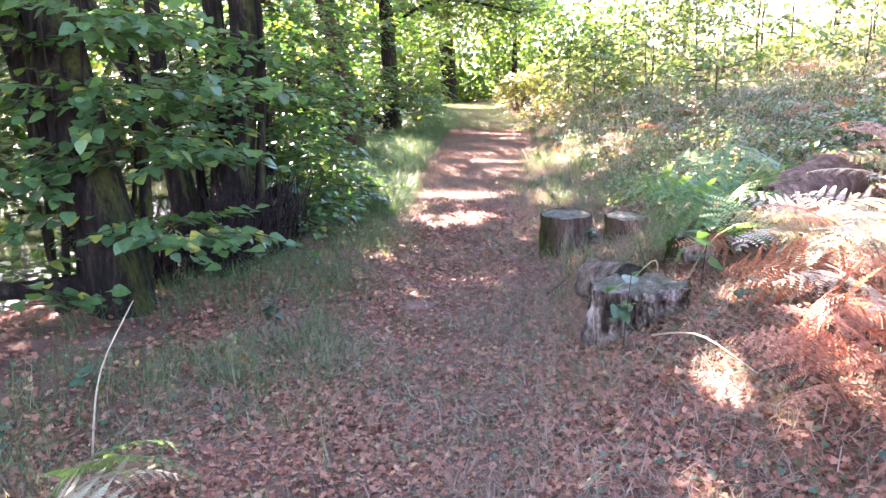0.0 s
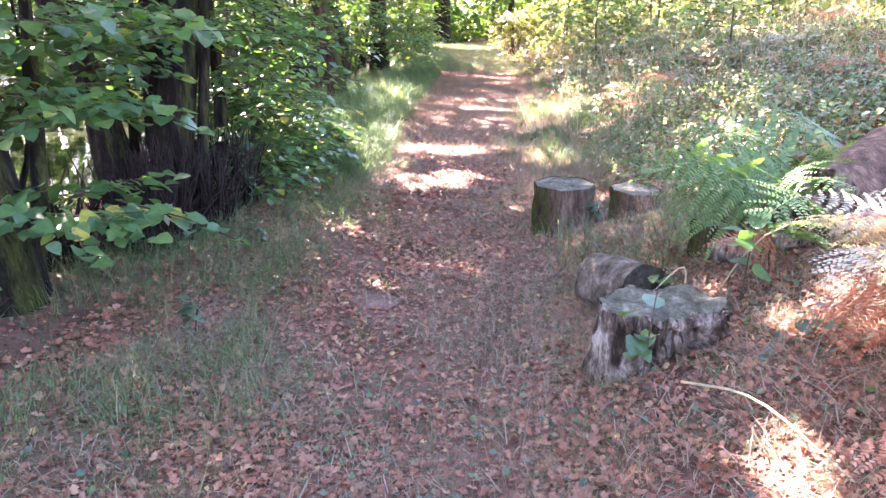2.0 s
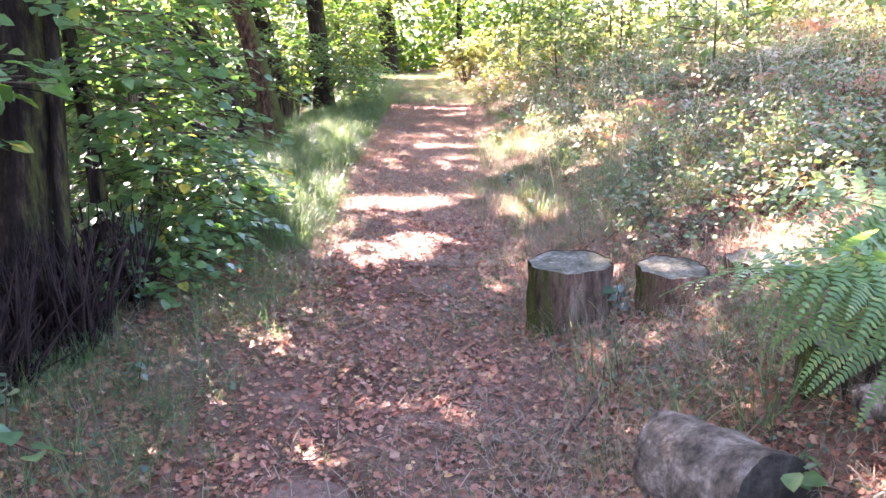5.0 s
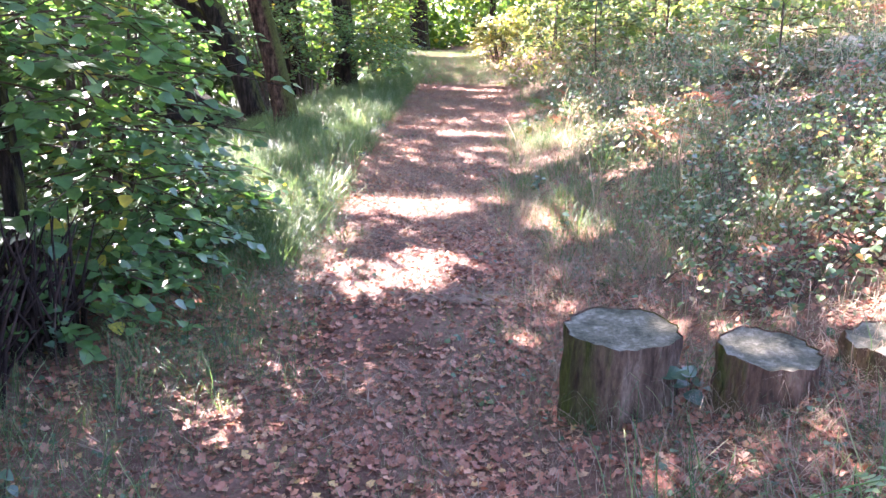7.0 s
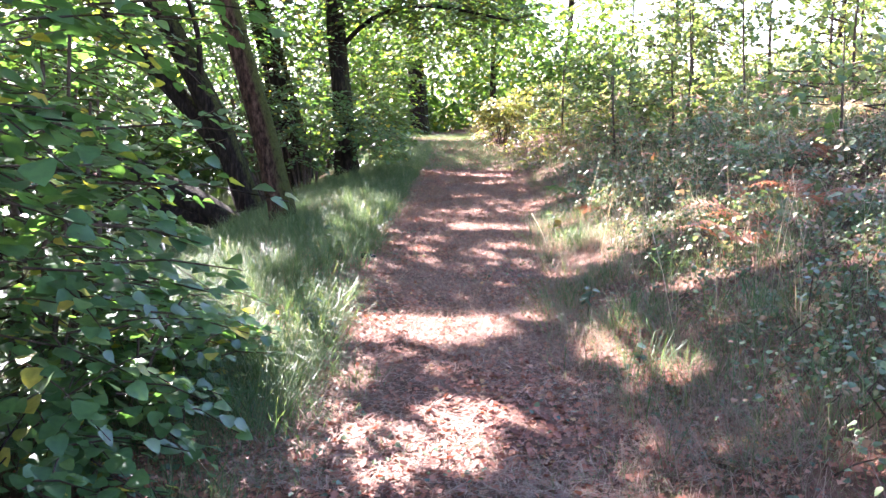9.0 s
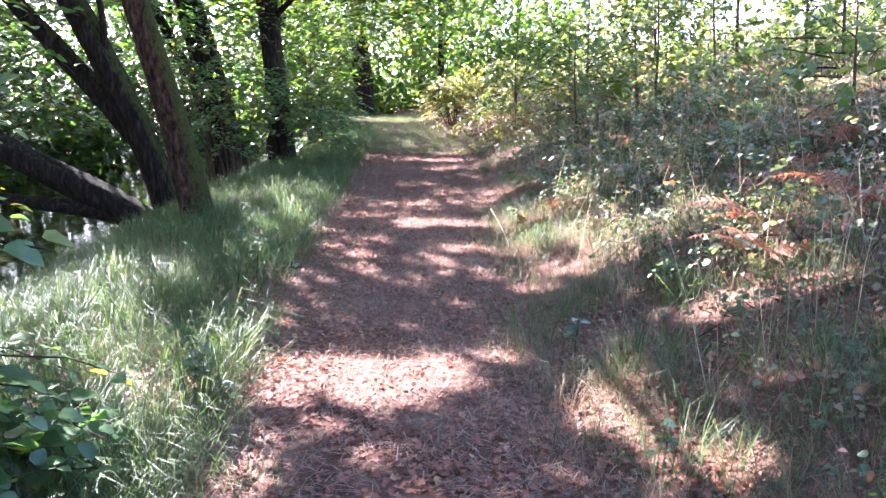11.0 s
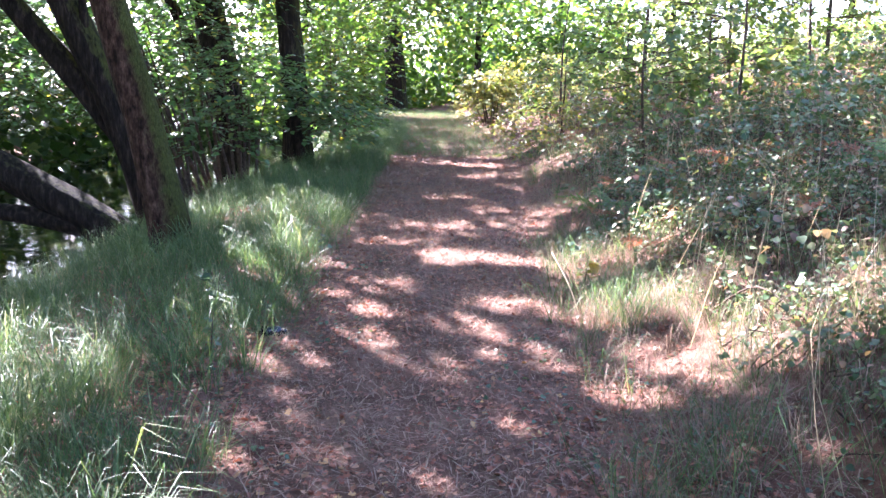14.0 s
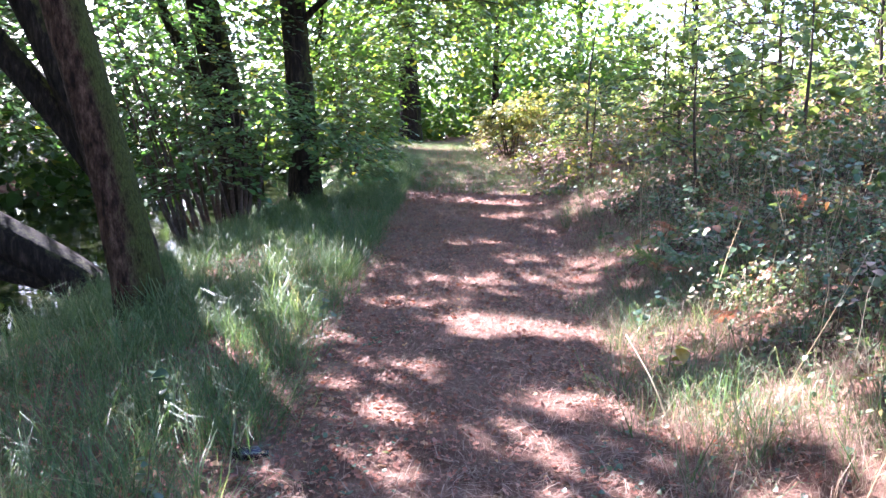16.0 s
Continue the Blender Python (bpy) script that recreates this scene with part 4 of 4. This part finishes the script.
stump("low brown stump half hidden by ferns", 1.78, 6.95, 0.19, 0.46, M_STUMPBARK, 0.0, 4.0)
stump("dark mossy stump under the green fern", 1.62, 5.65, 0.14, 0.52, M_MOSSBARK, 0.2, 5.0)


def log(label, a, b, r, mat, end_mat, seed=0.0, sides=22):
    a, b = np.asarray(a, float), np.asarray(b, float)
    t = thing("log", label, "log", a)
    line = curve_line([(0, 0, 0), (b - a) * .5 + (0, 0, .01), b - a], 12)
    v, f = tube(line, np.full(12, r) * (1 + .04 * np.sin(np.arange(12) * 1.3 + seed)), sides, 0.045, seed, cap=False)
    joined("bark", [(v, f)], mat, t)
    for ring in (v[:sides][::-1], v[-sides:]):
        mid = ring.mean(0)
        inner = ring * .6 + mid * .4 + rng.normal(0, .006, ring.shape)
        e = np.concatenate([ring, inner, mid[None]])
        ef = [(j, (j + 1) % sides, sides + (j + 1) % sides, sides + j) for j in range(sides)] + [(sides + j, sides + (j + 1) % sides, 2 * sides) for j in range(sides)]
        joined("end_grain", [(e, ef)], end_mat, t)
    return t


def on(x, y, dz):
    return grounded(x, y, dz)


log("short grey log with a dark rotten end lying by the path", on(1.19, 4.95, .08), on(1.0, 5.36, .10), 0.14, M_LOG, M_ROT, 1.0)
log("thick bark-covered log lying on the bank", on(2.05, 5.3, .14), on(2.65, 5.95, .14), 0.2, M_STUMPBARK, M_OLDWOOD, 2.0)
log("split brown log lying under ferns", on(1.68, 5.75, .09), on(2.4, 5.45, .09), 0.1, M_STUMPBARK, M_CUT, 3.0)
log("thin pale log lying behind a stump", on(1.55, 5.35, .05), on(2.2, 5.1, .05), 0.06, M_OLDWOOD, M_CUT, 4.0)


def stick(label, points, r, mat, name="stick"):
    p = np.asarray(points, float)
    t = joined(name, [tube(curve_line(p, 10) - p[0], np.linspace(r, r * .5, 10), 7, 0.1, r * 900)], mat)
    t.location = p[0]
    tagged(t, label, name)


stick("broken pale branch lying on the bank", [on(2.0, 7.7, .03), on(2.2, 7.85, .1), on(2.5, 8.2, .14)], .025, M_CUT)
stick("bent dry stalk beside the weathered stump", [on(1.32, 4.75, .0), on(1.3, 4.6, .32), on(1.14, 4.55, .2)], .005, M_STRAW, "stalk")
stick("long kinked dry stalk leaning by the stump", [on(1.5, 4.9, .0), on(1.62, 4.7, .36), on(1.95, 4.6, .28), on(2.3, 4.7, .1)], .005, M_STRAW, "stalk")
stick("long thin dry stem arching over fallen leaves", [on(1.2, 3.95, .06), on(1.35, 3.6, .14), on(1.5, 3.2, .05)], .005, M_STRAW, "stalk")
stick("bent straw-coloured stalk at the path's edge", [on(.34, 14.3, .0), on(.28, 14.4, .2), on(.16, 14.65, .38)], .006, M_STRAW, "stalk")
stick("dry upright stem in the verge grass", [on(-1.12, 3.0, 0), on(-1.1, 3.05, .35), on(-1.0, 3.2, .62)], .005, M_STRAW, "stalk")
stick("thin grey twig lying on the leaves", [on(.75, 5.9, .01), on(.9, 6.2, .04), on(.95, 6.5, .02)], .008, M_TWIG)
stick("dark curved twig in the dry grass", [on(1.0, 13.6, .05), on(1.15, 13.3, .25), on(1.3, 13.0, .05)], .008, M_TWIG)


def stone():
    bm = bmesh.new()
    bmesh.ops.create_icosphere(bm, subdivisions=3, radius=1)
    for v in bm.verts:
        n = noise.noise(v.co * 2.0) * .18
        v.co = Vector((v.co.x * .16 * (1 + n), v.co.y * .13 * (1 + n), v.co.z * .016 * (1 + n)))
    me = bpy.data.meshes.new("stone")
    bm.to_mesh(me)
    bm.free()
    me.materials.append(M_STONE)
    for p in me.polygons:
        p.use_smooth = True
    ob = new("stone", me)
    ob.location = on(-.22, 5.43, .002)
    tagged(ob, "flat pinkish stone sunk among fallen leaves", "stone")


stone()


def bottle():
    m, nt, bsdf, out = material("dark_plastic")
    bsdf.inputs["Base Color"].default_value = (0.012, 0.012, 0.014, 1)
    bsdf.inputs["Roughness"].default_value = 0.25
    b = on(-1.57, 13.72, .035)
    t = thing("bottle", "small dark plastic bottle lying in the verge", "bottle", b)
    t.rotation_euler = (0, radians(4), radians(12))
    xs = np.array([-.075, -.072, -.05, .03, .045, .055])
    joined("body", [tube(np.c_[xs, 0 * xs, 0 * xs], (.018, .03, .033, .033, .022, .014), 16)], m, t)
    xs = np.array([.054, .056, .08, .082])
    joined("cap", [tube(np.c_[xs, 0 * xs, 0 * xs], (.013, .017, .017, .01), 14)], m, t)


bottle()


# ---- small plants one could count ----
def herb(x, y, h, n, leaf, mat, label):
    b = grounded(x, y)
    t = thing("seedling", label, "seedling", b, "seedlings in the verge")
    joined("stem", [tube(curve_line([(0, 0, -.03), (.01, 0, h * .5), (.03, .01, h)], 6), np.linspace(.005, .002, 6), 5)], M_TWIG, t)
    p = np.stack([rng.normal(0, .025, n), rng.normal(0, .025, n), rng.uniform(.35, 1, n) * h], 1)
    scatter("leaves", LEAF, p, rng.uniform(0, 6.3, n), rng.normal(-.1, .3, n), rng.normal(0, .3, n), rng.uniform(.7, 1.2, n) * leaf, mat, t)


herb(1.08, 4.08, .42, 9, .09, M_HAZEL, "young bramble with broad green leaves before the stump")
herb(1.55, 4.7, .35, 8, .09, M_HAZEL, "young bramble with broad green leaves before the stump")
herb(1.25, 5.0, .2, 6, .07, M_HAZEL, "small green seedling beside a log")
herb(.4, 14.75, .34, 8, .08, M_YELLOW, "bright yellow-green seedling in shade")
for i in range(26):
    y = rng.uniform(2.6, 16)
    s = rng.choice([-1, 1])
    x = (left_edge(y) - rng.uniform(-.1, .6)) if s < 0 else right_edge(y) + rng.uniform(0, 1.2)
    herb(float(x), float(y), rng.uniform(.12, .35), 12, rng.uniform(.04, .07), M_IVY, "small grey-green herb among fallen leaves")


# ---- ground cover ----
def strewn(n, x0, x1, y0, y1, power=1.0):
    """Points whose density falls off with distance along the path."""
    y = y0 + (y1 - y0) * rng.uniform(0, 1, n) ** power
    lo, hi = x0(y), x1(y)
    x = lo + (hi - lo) * rng.uniform(0, 1, n)
    return x, y


def cover(name, shape, x, y, size, mat, label, category, lift=0.0, flat=True, pitch=0.25):
    k = len(x)
    p = np.stack([x, y, land(x, y) + lift], 1)
    pi = rng.normal(0, pitch, k)
    return stuff(scatter(name, shape, p, rng.uniform(0, 6.3, k), pi, rng.normal(0, pitch, k), size, mat), label, category)


x, y = strewn(115000, lambda y: left_edge(y) - .5, lambda y: right_edge(y) + .5, .3, 26, 1.5)
keep = rng.uniform(0, 1, len(x)) < (0.62 + .5 * wave(x, y, 1.6, 1.0)) * np.interp(y, (9, 12), (1, .8))
x, y = x[keep], y[keep]
cover("leaf_litter", DEAD, x, y, rng.uniform(.022, .052, len(x)) * np.interp(y, (6, 7.5, 9, 12), (.84, 1, 1, .8)), M_LITTER, "crisp brown fallen leaves covering the path", "leaf litter", .006, pitch=.3)
x, y = strewn(20000, lambda y: right_edge(y) + .3, lambda y: right_edge(y) + 3.6, 1.0, 11, 1.2)
cover("leaf_litter", DEAD, x, y, rng.uniform(.02, .045, len(x)), M_LITTER, "brown fallen leaves under the bank's undergrowth", "leaf litter", .008, pitch=.35)
x, y = strewn(20000, lambda y: right_edge(y) + .2, lambda y: right_edge(y) + 3.2, .8, 7, 1.0)
cover("leaf_litter", DEAD, x, y, rng.uniform(.018, .038, len(x)), M_LITTER, "brown fallen leaves around the old stumps", "leaf litter", .01, pitch=.4)
x, y = strewn(12000, lambda y: left_edge(y) - 2.8, lambda y: left_edge(y) + .0, 1.0, 20, 1.2)
cover("leaf_litter", DEAD, x, y, rng.uniform(.028, .056, len(x)), M_LITTER, "brown fallen leaves on the bank above the water", "leaf litter", .008, pitch=.35)

def tufted(name, blades, x, y, size, mat, label, wide=.06):
    """Grass in tufts whose blades lean outwards."""
    k = len(x)
    a = rng.uniform(0, 6.3, (k, blades))
    d = np.abs(rng.normal(0, wide, (k, blades)))
    px = (x[:, None] + d * np.cos(a)).ravel()
    py = (y[:, None] + d * np.sin(a)).ravel()
    sz = (size[:, None] * rng.uniform(.55, 1.15, (k, blades))).ravel()
    p = np.stack([px, py, land(px, py) - .01], 1)
    n = len(px)
    yaw = a.ravel() - np.pi / 2 + rng.normal(0, .5, n)
    stuff(scatter(name, ARCH, p, yaw, rng.normal(-.12, .25, n), rng.normal(0, .25, n), sz, mat), label, "grass")


x, y = strewn(3500, lambda y: left_edge(y) - .2, lambda y: right_edge(y) + .3, 24, 47, 1.0)
cover("leaf_litter", DEAD, x, y, rng.uniform(.035, .065, len(x)), M_LITTER, "fallen leaves on the far stretch of the path", "leaf litter", .008, pitch=.3)
x, y = strewn(110000, lambda y: left_edge(y) - .3, lambda y: right_edge(y) + .6, .4, 24, 1.25)
keep = wave(x, y, 1.3, 6.0) + .35 * rng.normal(size=len(x)) > -0.12 * (y < 7) - .45 * (y > 10.5) + .25 * (y > 6) * (y < 10.5) * (np.abs(x - .5 * (left_edge(y) + right_edge(y))) < .5)
x, y = x[keep], y[keep]
cover("dry_grass", ARCH, x, y, rng.uniform(.04, .12, len(x)), M_DRYGRASS, "short dry grass growing through the leaf litter", "grass", pitch=.35)

x, y = strewn(70000, lambda y: left_edge(y) - .1, lambda y: right_edge(y) + .7, 8.5, 34, 1.5)
keep = wave(x, y, 1.7, 8.0) + rng.normal(0, .5, len(x)) > -.25
x, y = x[keep], y[keep]
k = len(x)
stuff(scatter("straw_litter", STRAW, np.stack([x, y, land(x, y) + .012], 1), rng.uniform(0, 6.3, k), rng.normal(-1.35, .16, k), rng.normal(0, .3, k), rng.uniform(.05, .13, k), M_TRODDEN), "flattened pale straw and dead grass trodden into the path", "straw")
x, y = strewn(42000, lambda y: left_edge(y) - .1, lambda y: right_edge(y) + 2.2, .8, 7.5, 1.0)
keep = wave(x, y, 1.5, 5.0) + rng.normal(0, .45, len(x)) + .8 * (np.abs(x + .2) - .7) - .3 * (y > 5) > .05
x, y = x[keep], y[keep]
k = len(x)
stuff(scatter("straw_litter", STRAW, np.stack([x, y, land(x, y) + .018], 1), rng.uniform(0, 6.3, k), rng.normal(-1.1, .3, k), rng.normal(0, .3, k), rng.uniform(.05, .12, k), M_DRYGRASS), "pale dead grass lying among the fallen leaves", "straw")
x, y = strewn(2600, lambda y: right_edge(y) - .15, lambda y: right_edge(y) + 2.2, 8.5, 17, 1.0)
keep = wave(x, y, 1.3, 3.5) + rng.normal(0, .3, len(x)) > -.15
x, y = x[keep], y[keep]
half = rng.uniform(0, 1, len(x)) < .5
tufted("bank_grass", 18, x[half], y[half], rng.uniform(.1, .32, int(half.sum())), M_GRASS, "dull green grass matted at the foot of the bank", .1)
tufted("bank_grass", 18, x[~half], y[~half], rng.uniform(.08, .26, int((~half).sum())), M_DRYGRASS, "matted straw-coloured grass at the foot of the bank", .1)

x, y = strewn(9500, lambda y: left_edge(y) - 2.6, lambda y: left_edge(y) + .05, 9.0, 36, 1.4)
keep = rng.uniform(0, 1, len(x)) < .68 + .7 * wave(x, y, 1.2, 3.0)
keep &= (x + 1.5) ** 2 + (y - 13.5) ** 2 > .12
x, y = x[keep], y[keep]
tufted("verge_grass", 22, x, y, rng.uniform(.1, .42, len(x)), M_GRASS, "long green grass arching along the bank", .09)
x, y = strewn(3400, lambda y: left_edge(y) - 1.1, lambda y: left_edge(y) + np.interp(y, (4.5, 6), (.7, .15)), .8, 10.5, 1.0)
x = x + rng.normal(0, .2, len(x))
keep = wave(x, y, 1.5, 2.0) + rng.normal(0, .35, len(x)) > -.1
x, y = x[keep], y[keep]
tufted("verge_grass", 12, x, y, rng.uniform(.07, .26, len(x)), M_GRASS, "shaded green grass at the foot of the shrubs", .07)
x, y = strewn(6000, lambda y: right_edge(y) - .1, lambda y: right_edge(y) + 3.8, 6, 32, 1.3)
keep = rng.uniform(0, 1, len(x)) < .5 + .7 * wave(x, y, .9, 7.0)
x, y = x[keep], y[keep]
tufted("bank_grass", 14, x, y, rng.uniform(.08, .26, len(x)), M_DRYGRASS, "pale dry grass on the rising bank", .08)
x, y = strewn(1300, lambda y: right_edge(y) + .1, lambda y: right_edge(y) + 2.4, 5.5, 30, 1.3)
keep = wave(x, y, 1.1, 9.0) > .0
x, y = x[keep], y[keep]
tufted("bank_grass", 14, x, y, rng.uniform(.12, .36, len(x)), M_GRASS, "green grass tufts at the foot of the bank", .08)

x, y = strewn(4200, lambda y: left_edge(y) - 1.5, lambda y: right_edge(y) + .3, 26, 47, 1.0)
tufted("path_grass", 12, x, y, rng.uniform(.1, .26, len(x)), M_GRASS, "short sunlit grass on the far stretch of the path", .12)
x, y = strewn(9500, lambda y: left_edge(y) - .4, lambda y: right_edge(y) + 2.4, .8, 9, 1.0)
keep = (wave(x, y, 1.4, 12.0) > -.25) & (rng.uniform(0, 1, len(x)) < .35 + np.abs(x + .25) * .6)
x, y = x[keep], y[keep]
tufted("path_grass", 9, x, y, rng.uniform(.04, .13, len(x)), M_GRASS, "thin green grass among the fallen leaves", .06)
x, y = strewn(2600, lambda y: right_edge(y) - .2, lambda y: right_edge(y) + 2.6, .8, 7, 1.0)
tufted("path_grass", 9, x, y, rng.uniform(.05, .15, len(x)), M_DRYGRASS, "dry straw-coloured grass among the fallen leaves", .07)
x, y = strewn(7000, lambda y: left_edge(y) - 1.0, lambda y: right_edge(y) + 1.3, 1.0, 16, 1.2)
keep = wave(x, y, 1.0, 11.0) + np.maximum(left_edge(y) + .25 - x, x - right_edge(y) + .35) > 0.15
x, y = x[keep], y[keep]
cover("ground_ivy", LEAF, x, y, rng.uniform(.018, .036, len(x)), M_IVY, "small dark ivy leaves creeping over the ground", "ivy", .02, pitch=.35)


def undergrowth(n, y0, y1, w0, w1, leaf, high, label, mat, seed, power=1.3, thin=0.0):
    m = n // 9
    y = y0 + (y1 - y0) * rng.uniform(0, 1, m) ** power
    x = right_edge(y) + w0 + (w1 - w0) * rng.uniform(0, 1, m) ** .85
    w = wave(x, y, .8, seed)
    keep = rng.uniform(0, 1, m) < .55 + .7 * w - thin
    x, y, w = x[keep], y[keep], w[keep]
    k = len(x)
    r = np.clip((x - right_edge(y)) / 1.2, .15, 1)
    p = np.stack([x, y, land(x, y) + r * high * (.15 + .85 * rng.uniform(0, 1, k)) * (.7 + .5 * w)], 1)
    pos, yaw, pitch, roll, size, line = sprays(p, rng.uniform(0, 6.3, k), rng.uniform(.2, .45, k), 9, leaf, .4)
    pitch = pitch + rng.normal(-.1, .4, len(pitch))
    scatter_ob = scatter("undergrowth", LEAF, pos, yaw, pitch, roll, size, mat)
    stuff(scatter_ob, label, "undergrowth")
    foot = np.stack([x + rng.normal(0, .08, k), y + rng.normal(0, .08, k), land(x, y) - .02], 1)
    stems = np.stack([foot, .5 * (foot + p) + rng.normal(0, .03, p.shape), p], 1)
    stuff(twig_mesh("bramble_stems", stems, .0035, M_TWIG, None), "thin brown bramble stems under the leaves", "brambles")


undergrowth(50000, 12.5, 21, .7, 4.0, .034, .3, "low dull green leaves and dead stalks matted on the bank", M_IVYPALE, 5.0, 1.1)
undergrowth(110000, 7.5, 22, .7, 5.5, .033, .36, "tangled green and brown brambles on the bank", M_UNDER, 1.0)
undergrowth(60000, 16, 40, .3, 9.0, .06, 1.05, "sunlit green brambles and bushes higher on the bank", M_UNDER, 4.0)
undergrowth(8000, 11, 24, .8, 5.0, .06, .5, "broad-leaved green weeds standing among the brambles", M_IVYPALE, 8.0)
undergrowth(18000, 5.8, 8.5, 1.3, 5.0, .042, .45, "green brambles behind the old stumps", M_UNDER, 2.0)
undergrowth(16000, 25, 47, -.1, 4.0, .08, .7, "yellowing scrub closing in on the far stretch of path", M_YELLOW, 9.0, 1.0)
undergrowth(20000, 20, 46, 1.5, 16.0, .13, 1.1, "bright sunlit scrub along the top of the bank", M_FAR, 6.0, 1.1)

x, y = strewn(1100, lambda y: right_edge(y) + .5, lambda y: right_edge(y) + 6, 9.5, 26, 1.1)
cover("dead_stems", TALL, x, y, rng.uniform(.4, 1.0, len(x)), M_STRAW, "tall dry stems standing in the undergrowth", "dry stems", pitch=.22)
